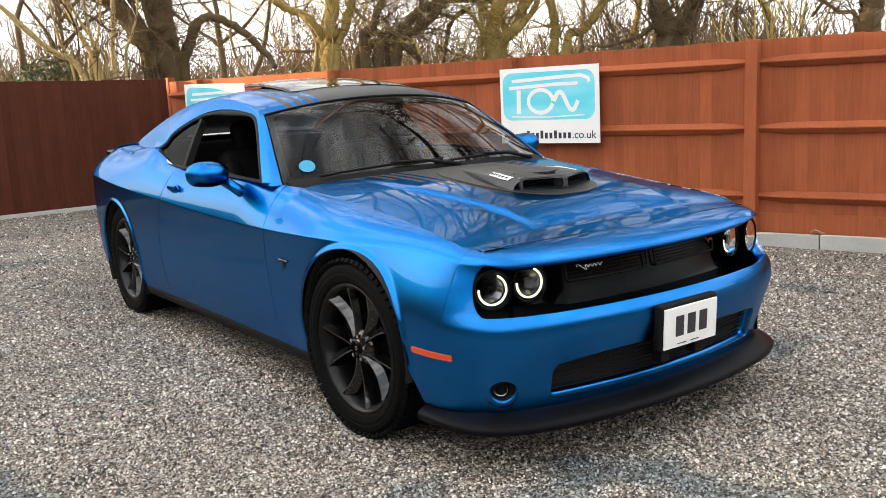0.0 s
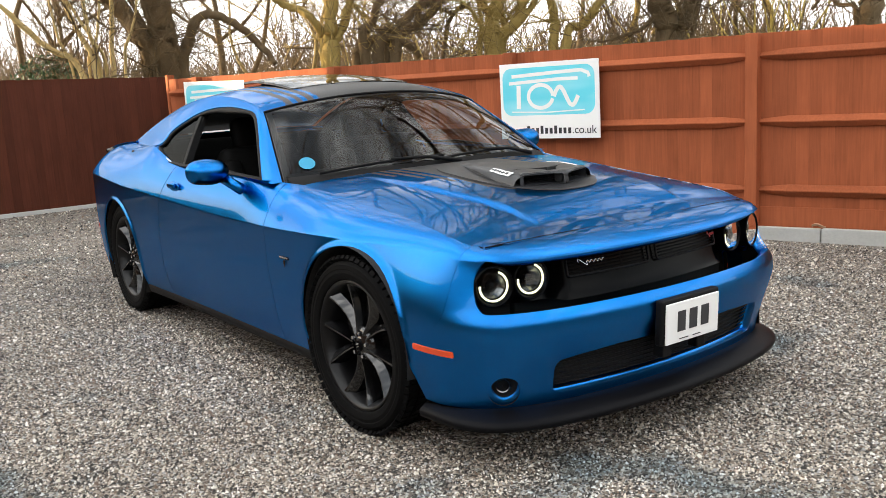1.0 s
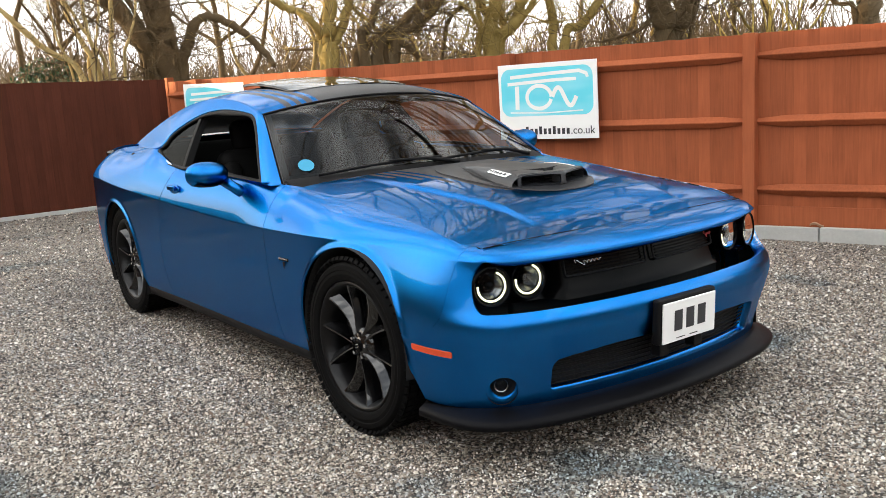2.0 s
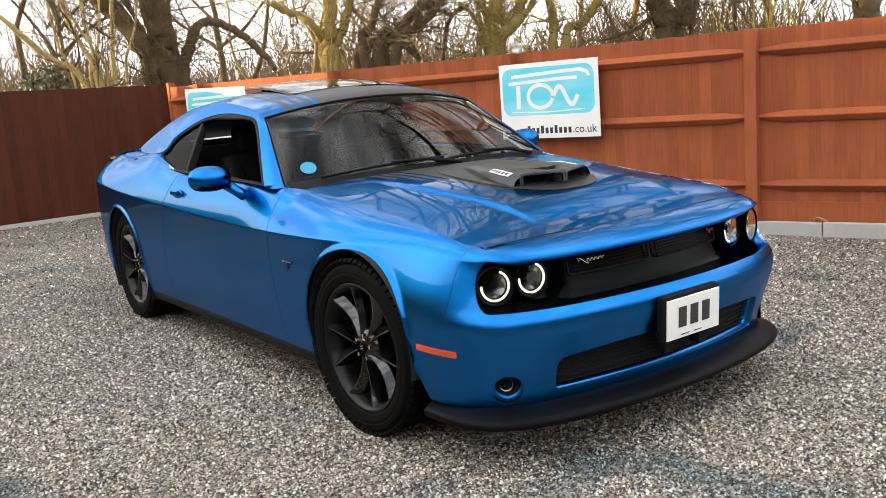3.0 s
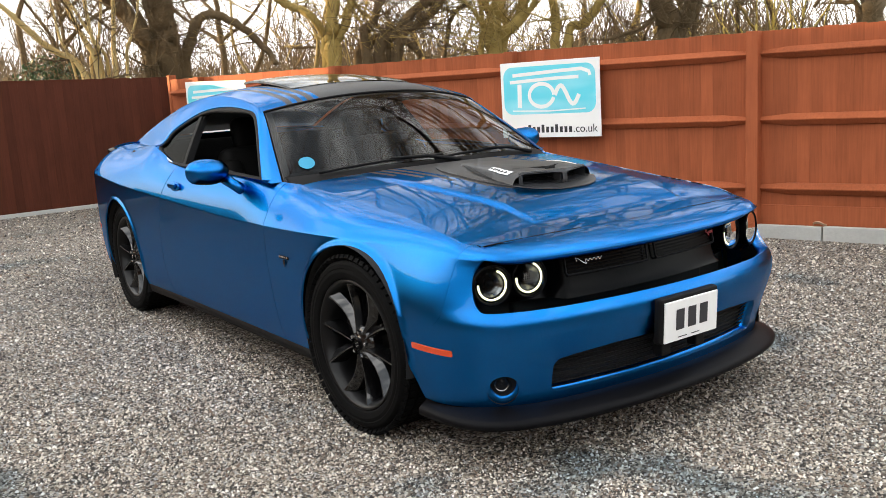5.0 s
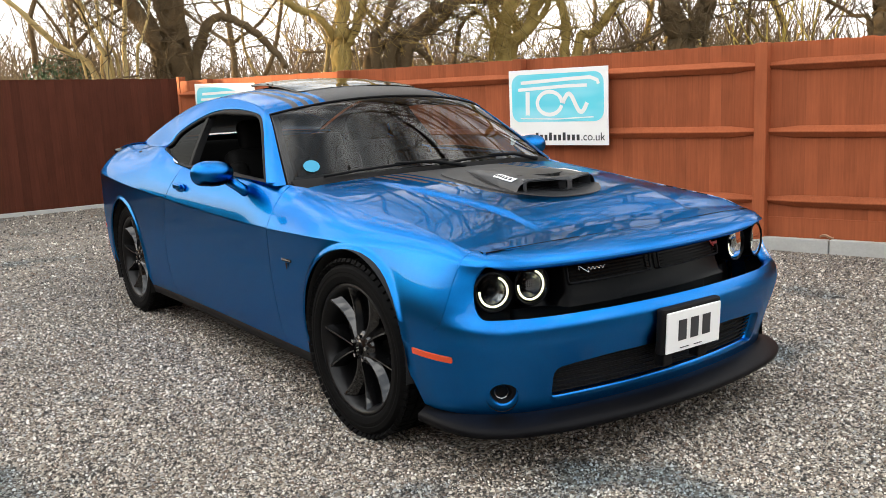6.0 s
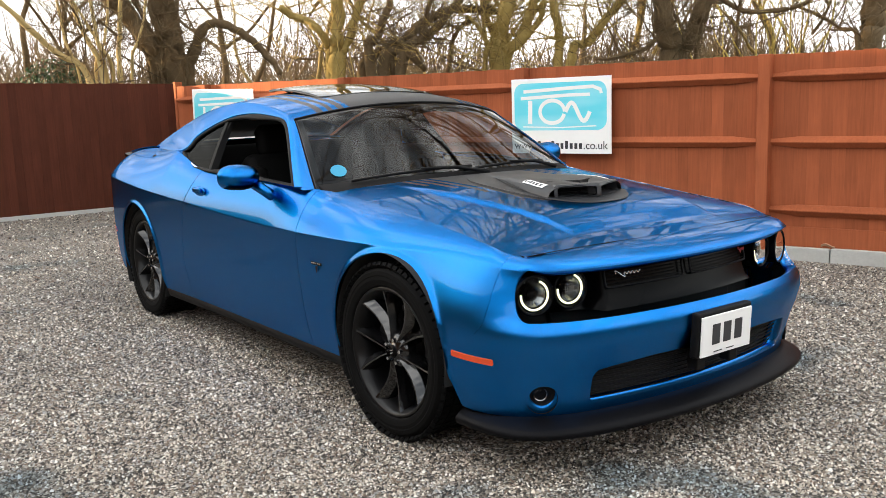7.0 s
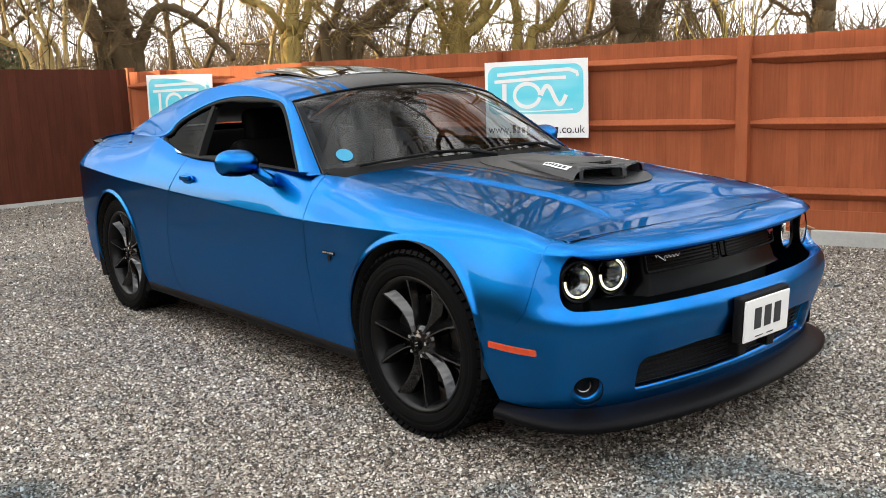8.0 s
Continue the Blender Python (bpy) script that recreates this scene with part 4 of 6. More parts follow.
deck_poly = [(x, gap_y(x) + 0.003) for x in lin(-1.60, -2.47, 20)] + [(x, -gap_y(x) - 0.003) for x in lin(-2.47, -1.60, 20)]
sheet("boot_lid", deck_poly, [], deck, PAINT, car, "blue boot lid with black graphic", step=0.03, flip=True,
      second=(MATT_BLACK, lambda x, y: np.abs(y) < 0.36))
bm = bmesh.new()
rows = []
for y in lin(-0.76, 0.76, 40):
    e = 1 - (abs(y) / 0.76) ** 6
    x0, z0 = -2.115 - 0.05 * (1 - (y / 0.8) ** 2), 1.050 + 0.016 * (1 - (y / 0.8) ** 2)
    prof = [(x0 + 0.16, z0 - 0.004), (x0, z0 + 0.022 * e), (x0 - 0.12, z0 + 0.026 * e + 0.004), (x0 - 0.16, z0 + 0.026 * e), (x0 - 0.16, z0 + 0.012 * e), (x0 - 0.12, z0 - 0.03), (x0 + 0.16, z0 - 0.04)]
    rows.append([bm.verts.new((x, y, z)) for x, z in prof])
for a, b in zip(rows, rows[1:]):
    for i in range(len(a) - 1):
        bm.faces.new((a[i], b[i], b[i + 1], a[i + 1]))
bm.faces.new(rows[0])
bm.faces.new(rows[-1][::-1])
bmesh.ops.recalc_face_normals(bm, faces=bm.faces)
part("rear_spoiler", bm, GLOSS_BLACK, car, "satin black rear spoiler", smooth=True)
for s in (-1, 1):
    mk = [(s * u, v) for u, v in rounded(u_at(-2.08), 0.505, u_at(-2.20), 0.535, 0.006, 3)]
    sheet("rear_marker", mk, [], shell, RED, car, "red rear side marker", step=0.02, flange=0.006, grow=0.003, flip=s < 0)

# cowl below the windscreen, and wipers
bm = bmesh.new()
rows = []
for w in lin(-0.97, 0.97, 40):
    a = Vector(canopy(0.06, w))
    y = a.y
    xh = 0.855 + 0.10 * (1 - (y / gap_y(0.87)) ** 2)
    b = Vector(hood(np.array(max(xh, 0.80)), np.array(max(-gap_y(0.87), min(gap_y(0.87), y)))))
    rows.append([bm.verts.new(a + Vector((-0.02, 0, 0.006))), bm.verts.new(a + Vector((0.01, 0, -0.004))), bm.verts.new(Vector((b.x - 0.008, y, b.z - 0.018))), bm.verts.new(Vector((b.x + 0.02, y, b.z - 0.05)))])
for a, b in zip(rows, rows[1:]):
    for i in range(3):
        bm.faces.new((a[i], b[i], b[i + 1], a[i + 1]))
part("cowl", bm, TRIM, car, "black plastic cowl", smooth=True)
for w0, w1 in ((-0.80, 0.02), (-0.06, 0.72)):
    bm = bmesh.new()
    pts = [Vector(canopy(0.05 + 0.16 * t * (1 - t) + 0.09 * t, w0 + (w1 - w0) * t)) + Vector((0.010, 0, 0.010)) for t in lin(0, 1, 14)]
    tube(pts, [0.007] * 14, 6, bm)
    base = Vector(canopy(0.02, w1 + 0.1)) + Vector((0.02, 0, 0.0))
    tube([base, (base + pts[7]) / 2 + Vector((0.012, 0, 0.02)), pts[7] + Vector((0, 0, 0.008))], [0.011, 0.009, 0.006], 6, bm)
    part("wiper", bm, TRIM, car, "black wiper", smooth=True)
# round sticker inside the windscreen's lower corner
st = [(0.385 + 0.150 * math.cos(radians(a)), -0.838 + 0.046 * math.sin(radians(a))) for a in range(0, 360, 12)]
sheet("windscreen_sticker", st, [], canopy, STICKER, ws, "round turquoise sticker", step=0.03, flange=0, grow=0.001, flip=True)

# ---- bonnet scoop ----
def oval(x0, x1, half, n=64, p=0.75):
    c, r = (x0 + x1) / 2, (x1 - x0) / 2
    pts = []
    for k in range(n):
        a = 2 * math.pi * k / n
        ca, sa = math.cos(a), math.sin(a)
        pts.append((c + r * math.copysign(abs(ca) ** p, ca), half * math.copysign(abs(sa) ** p, sa) * (1 - 0.18 * (ca < 0) * ca * ca)))
    return pts


scoop = sheet("scoop_base", oval(1.02, 1.865, 0.272), [], hood, MATT_BLACK, car, "satin black scoop surround let into the bonnet", step=0.03, flange=0.004, grow=0.006)
# flat dark sheets on the bonnet stand in for the scoop's shaded side gaps
for s in (-1, 1):
    gap_shade = [(1.20 + 0.52 * t, s * (0.095 + 0.105 * t + 0.012 * math.sin(math.pi * t))) for t in lin(0, 1, 10)]
    gap_shade += [(1.20 + 0.52 * t, s * (0.095 + 0.135 * t + 0.045 * math.sin(math.pi * t))) for t in lin(1, 0, 10)][1:-1]
    sheet("scoop_gap", gap_shade, [], hood, DARK, scoop, "flat dark sheet standing in for shade in the scoop's gap", step=0.03, flange=0, grow=0.0085, flip=False)


def scoop_at(t, a, out=0.0):
    """A point of the scoop: t from its tail to its mouth, a the angle over it from left to right; out: metres proud of it."""
    hw = 0.060 + 0.150 * min(1, t * 1.25) ** 0.9
    cy, cz = math.copysign(abs(math.cos(a)) ** 0.5, math.cos(a)), abs(math.sin(a)) ** 0.5
    y = hw * (1.10 - 0.10 * cz) * cy
    x = 1.12 + (0.685 - 0.37 * abs(y)) * t
    z0 = float(hood(x, y)[2])
    top = float(hood(x, 0.0)[2]) + 0.008 + 0.049 * min(1, t * 1.35) ** 1.1
    dip = 0.010 * math.exp(-(cy / 0.16) ** 2) * t
    return Vector((x, y + math.copysign(out * 0.75, y), z0 + (top - z0) * cz - dip + out * 0.65))


def scoop_patch(t0, t1, a0, a1, out, nt=6, na=4):
    """A thin plate that follows the scoop's flank."""
    bm = bmesh.new()
    up = [[bm.verts.new(scoop_at(t0 + (t1 - t0) * i / nt, radians(a0 + (a1 - a0) * j / na), out)) for j in range(na + 1)] for i in range(nt + 1)]
    low = [[bm.verts.new(scoop_at(t0 + (t1 - t0) * i / nt, radians(a0 + (a1 - a0) * j / na), out - 0.003)) for j in range(na + 1)] for i in range(nt + 1)]
    for i in range(nt):
        for j in range(na):
            bm.faces.new((up[i][j], up[i + 1][j], up[i + 1][j + 1], up[i][j + 1]))
    rim = [(i, 0) for i in range(nt)] + [(nt, j) for j in range(na)] + [(i, na) for i in range(nt, 0, -1)] + [(0, j) for j in range(na, 0, -1)]
    for (i, j), (k, q) in zip(rim, rim[1:] + rim[:1]):
        bm.faces.new((up[i][j], up[k][q], low[k][q], low[i][j]))
    bmesh.ops.recalc_face_normals(bm, faces=bm.faces)
    return bm


bm = bmesh.new()
rows = [[bm.verts.new(scoop_at(t, math.pi * k / 20)) for k in range(21)] for t in lin(0, 1, 18)]
for a, b in zip(rows, rows[1:]):
    for i in range(20):
        bm.faces.new((a[i], b[i], b[i + 1], a[i + 1]))
bmesh.ops.recalc_face_normals(bm, faces=bm.faces)
part("scoop", bm, MATT_BLACK, scoop, "satin black bonnet scoop", smooth=True)
zf = float(hood(1.75, 0.0)[2])
for s in (-1, 1):
    m = Matrix.Translation((1.808, s * 0.003, zf - 0.002)) @ pose(0, 0, 0, 0, 0, 21 * s)
    bm = bmesh.new()
    ring_o = rounded(0.0, -0.002, 0.210, 0.060, 0.016, 4)
    ring_i = rounded(0.012, 0.008, 0.196, 0.049, 0.011, 4)
    rows = [[bm.verts.new(m @ Vector((x - 0.10 * z, s * y, z))) for y, z in rg] for rg, x in ((ring_o, -0.06), (ring_o, -0.006), (ring_i, 0.0), (ring_i, -0.10))]
    for a, b in zip(rows, rows[1:]):
        for i in range(len(a)):
            j = (i + 1) % len(a)
            bm.faces.new((a[i], a[j], b[j], b[i]))
    bmesh.ops.recalc_face_normals(bm, faces=bm.faces)
    part("scoop_mouth", bm, MATT_BLACK, scoop, "open scoop mouth")
    bm = bmesh.new()
    box(bm, m @ pose(-0.105, s * 0.106, 0.036), (0.006, 0.196, 0.066))
    part("mouth_back", bm, DARK, scoop)
    for z in (0.016, 0.025, 0.034, 0.042):
        bm = bmesh.new()
        box(bm, m @ pose(-0.06, s * 0.106, z), (0.012, 0.180, 0.0035), 0.001, 1)
        part("mouth_bar", bm, TRIM, scoop)
    # badge with plain bars
    lo_a, hi_a = (22, 43) if s > 0 else (158, 137)
    bd = part("scoop_badge", scoop_patch(0.62, 0.90, lo_a, hi_a, 0.004), WHITE, scoop, "small white badge")
    for k in range(6):
        t0 = 0.642 + 0.042 * k
        part("badge_bar", scoop_patch(t0, t0 + 0.020, lo_a + (hi_a - lo_a) * 0.28, lo_a + (hi_a - lo_a) * 0.72, 0.0065, 2, 2), INK, bd)

# ---- lamps ----
def headlamp(y, z, x, outer):
    s = 1 if y > 0 else -1
    n = Vector((1, s * (0.30 if outer else 0.16), 0.02)).normalized()
    m = Matrix.Translation((x, y, z)) @ n.to_track_quat("Z", "Y").to_matrix().to_4x4()
    lamp = part("headlamp", spin([(0.002, -0.05), (0.044, -0.045), (0.058, -0.012), (0.068, 0.010), (0.073, 0.013), (0.076, 0.006), (0.076, -0.06)], m, 48), GLOSS_BLACK, car, "round quad headlamp with lit ring", smooth=True)
    # the lit ring is an open one
    ring_pts = []
    for a in range(0, 720, 6):
        p = m @ Vector((0.053 * math.cos(radians(a)), 0.053 * math.sin(radians(a)), 0.002))
        o = p - m.translation
        if o.z > 0.010 and o.y < 0.020:
            if len(ring_pts) > 30:
                break
            ring_pts = []
        else:
            ring_pts.append(p)
    part("light_ring", tube(ring_pts, 0.0042, 8), HALO, lamp, "lit white ring", smooth=True)
    part("lens", spin([(0.001, 0.018), (0.03, 0.0165), (0.055, 0.012), (0.068, 0.008)], m, 40), LENS, lamp, "clear round lens", smooth=True)
    part("bowl", spin([(0.002, -0.030), (0.022, -0.028), (0.026, -0.022), (0.034, -0.020), (0.036, -0.014), (0.044, -0.010), (0.047, -0.002)], m, 40), REFLECTOR, lamp, "bright reflector bowl", smooth=True)
    part("projector", spin([(0.001, -0.004), (0.010, -0.006), (0.018, -0.014), (0.022, -0.026), (0.022, -0.04)], m, 32), GLOSS_BLACK, lamp, "dark projector lens", smooth=True)
    if not outer:
        # fine cross mesh in the inner lamps
        bm = bmesh.new()
        for k in range(-2, 3):
            w = 2 * math.sqrt(0.023 ** 2 - (0.0085 * k) ** 2)
            box(bm, m @ pose(0.0085 * k, 0, 0.0), (0.0028, w, 0.003))
            box(bm, m @ pose(0, 0.0085 * k, 0.0008), (w, 0.0028, 0.003))
        part("lamp_mesh", bm, REFLECTOR, lamp, "bright lamp mesh")


for s in (-1, 1):
    headlamp(s * 0.742, 0.661, 2.190, True)
    headlamp(s * 0.582, 0.664, 2.205, False)

# ---- front plate on its holder: plain bars ----
PX = 2.462
holder = boxed("plate_holder", pose(PX - 0.022, 0.0, 0.452, 0, 3, 0), (0.036, 0.335, 0.178), TRIM, car, "black plate holder", 0.010, 3)
boxed("holder_foot", pose(PX - 0.060, -0.10, 0.345, 0, 0, 0), (0.05, 0.05, 0.08), TRIM, holder, "", 0.006)
boxed("holder_foot", pose(PX - 0.060, 0.10, 0.345, 0, 0, 0), (0.05, 0.05, 0.08), TRIM, holder, "", 0.006)
plate = boxed("plate", pose(PX + 0.002, 0.0, 0.446, 0, 3, 0), (0.008, 0.305, 0.158), WHITE, holder, "white front plate with dark bars", 0.003)
for k in range(3):
    boxed("plate_bar", pose(PX + 0.0075, -0.068 + 0.068 * k, 0.450, 0, 3, 0), (0.002, 0.046, 0.080), INK, plate, "dark bar", 0.0008, 1)
for y, w in ((-0.055, 0.05), (0.02, 0.045)):
    boxed("foot_bar", pose(PX + 0.0055, y, 0.382, 0, 3, 0), (0.002, w, 0.003), INK, plate, "", 0)

# ---- mirrors ----
for s in (-1, 1):
    bm = bmesh.new()
    bmesh.ops.create_uvsphere(bm, u_segments=36, v_segments=20, radius=1)
    for v in bm.verts:
        x, y, z = v.co
        front = 0.085 if x > 0 else 0.035
        k = 1.0 + 0.10 * y * s
        yy = math.copysign(abs(y) ** 0.85, y)
        zz = math.copysign(abs(z) ** 0.85, z)
        v.co = Vector((0.35 + front * x, s * 1.03 + 0.108 * yy, 1.020 + 0.062 * zz * k))
    mir = part("door_mirror", bm, PAINT, car, "blue door mirror", smooth=True)
    part("mirror_glass", spin([(0.001, 0.0), (0.9, 0.0), (1.0, -0.1)], Matrix.Translation((0.313, s * 1.03, 1.020)) @ pose(0, 0, 0, 0, -90, 0) @ Matrix.Diagonal((0.050, 0.094, 0.02, 1)), 32), CHROME, mir, "mirror glass", smooth=True)
    bm = tube([(0.375, s * 0.955, 0.985), (0.41, s * 0.925, 0.950), (0.45, s * 0.890, 0.915)], [0.030, 0.026, 0.030], 14)
    bmesh.ops.scale(bm, vec=(1.25, 1, 1), space=Matrix.Translation((-0.41, 0, -0.95)), verts=bm.verts)
    part("mirror_arm", bm, PAINT, mir, "blue mirror arm", smooth=True)
    bm = bmesh.new()
    rows = []
    for t in lin(0, 1, 12):
        y = 1.11 - 0.155 * t
        rows.append([bm.verts.new((0.35 + dx, s * y, 0.974 - 0.012 * math.sin(math.pi * t) + dz)) for dx, dz in ((0.068, 0.006), (0.04, -0.004), (-0.02, -0.006))])
    for a, b in zip(rows, rows[1:]):
        for i in range(2):
            bm.faces.new((a[i], b[i], b[i + 1], a[i + 1]))
    part("mirror_underside", bm, TRIM, mir, "black mirror underside", smooth=True)

# small wing badge: plain bars
for s in (-1, 1):
    p = Vector(shell(s * u_at(0.985), 0.655))
    bm = bmesh.new()
    box(bm, pose(p.x, p.y + s * 0.002, p.z, 0, 0, 0), (0.092, 0.005, 0.014), 0.002, 1)
    badge = part("wing_badge", bm, GLOSS_BLACK, car, "small black and bright wing badge")
    bm = bmesh.new()
    for k in range(5):
        box(bm, pose(p.x - 0.036 + 0.018 * k, p.y + s * 0.0052, p.z + 0.001, 0, 0, 0), (0.012, 0.003, 0.007), 0.001, 1)
    part("badge_bars", bm, CHROME, badge)
    bm = bmesh.new()
    rows = [[bm.verts.new((p.x + 0.004 + dx * k, p.y + s * o, p.z - 0.011 - 0.030 * t)) for dx in (-1, 1)] for t, k, o in ((0, 0.011, 0.0), (0, 0.011, 0.005), (0.5, 0.009, 0.005), (1, 0.002, 0.005), (1, 0.002, 0.0))]
    for ra, rb in zip(rows, rows[1:]):
        bm.faces.new((ra[0], ra[1], rb[1], rb[0]))
    bmesh.ops.recalc_face_normals(bm, faces=bm.faces)
    part("badge_shield", bm, TRIM, badge)

# ---- wheels ----


def wheel(x, s):
    """A dark five-twin-spoke alloy with a low tyre; s: side."""
    face = s * (0.932 if x > 0 else 0.922)
    m = Matrix.Translation((x, face, HUB_Z - (0.016 if x > 0 else 0.0))) @ pose(0, 0, 0, 0, 0, 2 if x > 0 else 0) @ pose(0, 0, 0, -90 * s, 0, 0)
    # local z points out of the car; 0 lies at the tyre's outer side wall
    tyre = [(0.270, -0.245), (0.295, -0.262), (0.338, -0.260), (0.358, -0.246), (0.366, -0.215)]
    tread = []
    for k in range(4):
        z0 = -0.210 + 0.052 * k
        tread += [(0.364, z0), (0.364, z0 + 0.036), (0.357, z0 + 0.038), (0.357, z0 + 0.049)]
    tyre += tread + [(0.357, -0.015), (0.349, 0.000), (0.338, 0.010), (0.322, 0.0125), (0.318, 0.0105), (0.304, 0.0130), (0.288, 0.009), (0.280, 0.006), (0.272, -0.004), (0.266, -0.02)]
    w = part("wheel", spin(tyre, m, 96), RUBBER, car, "black low-profile tyre on a dark alloy", smooth=False)
    # shoulder blocks
    bm = bmesh.new()
    for k in range(64):
        a = 2 * math.pi * k / 64
        t = m @ Matrix.Rotation(a, 4, "Z")
        box(bm, t @ pose(0.362, 0, -0.006, 0, 38, 0), (0.017, 0.026, 0.028), 0.0)
        for q in range(4):
            box(bm, t @ pose(0.3665, 0.004 * (q % 2), -0.192 + 0.052 * q, 0, 0, 0), (0.0035, 0.027, 0.034), 0.0)
        box(bm, t @ pose(0.362, 0, -0.232, 0, -38, 0), (0.010, 0.026, 0.030), 0.0)
    tagged(part("tread", bm, RUBBER, w), kind="stuff")
    part("rim", spin([(0.262, -0.205), (0.250, -0.200), (0.240, -0.16), (0.232, -0.10), (0.240, -0.05), (0.250, -0.016), (0.259, -0.004), (0.268, 0.003), (0.274, -0.002), (0.270, -0.02)], m, 96), BARREL, w, "dark alloy rim", smooth=True)
    part("hub", spin([(0.001, -0.020), (0.026, -0.020), (0.030, -0.024), (0.052, -0.028), (0.070, -0.036), (0.078, -0.055), (0.080, -0.12)], m, 48), RIM, w, "dark alloy hub", smooth=True)
    part("centre_cap", spin([(0.001, -0.014), (0.024, -0.015), (0.028, -0.021)], m, 32), GLOSS_BLACK, w, "black centre cap", smooth=True)
    bm = bmesh.new()
    for dy in (-0.006, 0.006):
        box(bm, m @ pose(0, dy, -0.0125, 0, 0, 20), (0.020, 0.005, 0.003), 0.001, 1)
    part("cap_bars", bm, CHROME, w)
    for k in range(5):
        a = radians(72 * k + 45 + (180 if s > 0 else 0))
        for g in (-1, 1):
            bm = bmesh.new()
            rows = []
            for t in lin(0, 1, 9):
                r = 0.050 + 0.204 * t
                an = a + g * radians(6 + 11.0 * t)
                wd = 0.014 + 0.011 * t
                zt = -0.022 - 0.014 * math.sin(math.pi * t) + 0.014 * t
                c, t_ = Vector((math.cos(an), math.sin(an), 0)), Vector((-math.sin(an), math.cos(an), 0))
                ridge = 0.45 * g
                prof = ((-wd * 1.3, -0.062), (-wd * 1.05, -0.028), (wd * (ridge - 0.16), 0.0), (wd * (ridge + 0.16), 0.0), (wd * 1.05, -0.028), (wd * 1.3, -0.062))
                rows.append([bm.verts.new(m @ (c * r + t_ * o + Vector((0, 0, zt + h)))) for o, h in prof])
            for p, q in zip(rows, rows[1:]):
                for i in range(5):
                    bm.faces.new((p[i], q[i], q[i + 1], p[i + 1]))
                bm.faces.new((p[5], q[5], q[0], p[0]))
            bmesh.ops.recalc_face_normals(bm, faces=bm.faces)
            part("spoke", bm, RIM, w)
        bm = spin([(0.001, 0.004), (0.008, 0.004), (0.009, 0.0), (0.009, -0.02)], m @ Matrix.Translation((0.050 * math.cos(a + 0.63), 0.050 * math.sin(a + 0.63), -0.020)), 6)
        part("wheel_nut", bm, CHROME, w, "bright wheel nut")
    part("brake_disc", spin([(0.09, -0.120), (0.178, -0.120), (0.178, -0.145), (0.09, -0.145)], m, 64), DISC, w, "steel brake disc")
    bm = bmesh.new()
    box(bm, m @ pose(-0.12, 0.09, -0.125, 0, 0, -35), (0.085, 0.17, 0.075), 0.014, 2)
    part("brake_caliper", bm, TRIM, w, "dark brake caliper")


for ax in (AXLE, REAR):
    for s in (-1, 1):
        wheel(ax, s)

# ---- cabin ----
boxed("cabin_floor", pose(-0.35, 0, 0.33, 0, 0, 0), (2.2, 1.5, 0.06), DARK, car, "dark cabin floor", 0.01)
bm = bmesh.new()
rows = []
for y in lin(-0.78, 0.78, 20):
    b = 0.10 * (1 - (y / 0.8) ** 2)
    rows.append([bm.verts.new(p) for p in ((0.74 + b, y, 0.93), (0.55 + b * 0.6, y, 0.965), (0.28, y, 0.955), (0.20, y, 0.92), (0.19, y, 0.80), (0.30, y, 0.60), (0.30, y, 0.36))])
for a, b in zip(rows, rows[1:]):
    for i in range(len(a) - 1):
        bm.faces.new((a[i], b[i], b[i + 1], a[i + 1]))
part("dashboard", bm, LEATHER, car, "black dashboard", smooth=True)


def seat(y, x):
    bm = bmesh.new()
    box(bm, pose(x, y, 0.50, 0, -8, 0), (0.52, 0.54, 0.17), 0.05, 3)
    part("seat_cushion", bm, LEATHER, car, "black leather seat cushion", smooth=True)
    bm = bmesh.new()
    box(bm, pose(x - 0.34, y, 0.78, 0, -17, 0), (0.16, 0.50, 0.62), 0.06, 3)
    for g in (-1, 1):
        box(bm, pose(x - 0.30, y + g * 0.21, 0.76, 0, -17, 0), (0.20, 0.11, 0.50), 0.04, 3)
    part("seat_back", bm, LEATHER, car, "black leather seat back", smooth=True)
    bm = bmesh.new()
    box(bm, pose(x - 0.46, y, 1.155, 0, -12, 0), (0.11, 0.27, 0.20), 0.045, 3)
    part("head_restraint", bm, LEATHER, car, "black head restraint", smooth=True)


seat(-0.38, -0.05)
seat(0.38, -0.05)
bm = bmesh.new()
box(bm, pose(-0.95, 0, 0.52, 0, -6, 0), (0.48, 1.25, 0.20), 0.05, 3)
part("rear_bench", bm, LEATHER, car, "black rear bench", smooth=True)
bm = bmesh.new()
box(bm, pose(-1.24, 0, 0.82, 0, -24, 0), (0.16, 1.25, 0.60), 0.05, 3)
part("rear_backrest", bm, LEATHER, car, "black rear backrest", smooth=True)
boxed("parcel_shelf", pose(-1.50, 0, 1.06, 0, 0, 0), (0.46, 1.2, 0.03), LEATHER, car, "black parcel shelf", 0.008)
for s in (-1, 1):
    boxed("door_card", pose(0.10, s * 0.82, 0.66, 0, 0, 0), (1.25, 0.06, 0.62), LEATHER, car, "black door card", 0.02)
    boxed("rear_side_trim", pose(-1.0, s * 0.80, 0.72, 0, 0, 0), (0.95, 0.06, 0.70), LEATHER, car, "black rear side trim", 0.02)
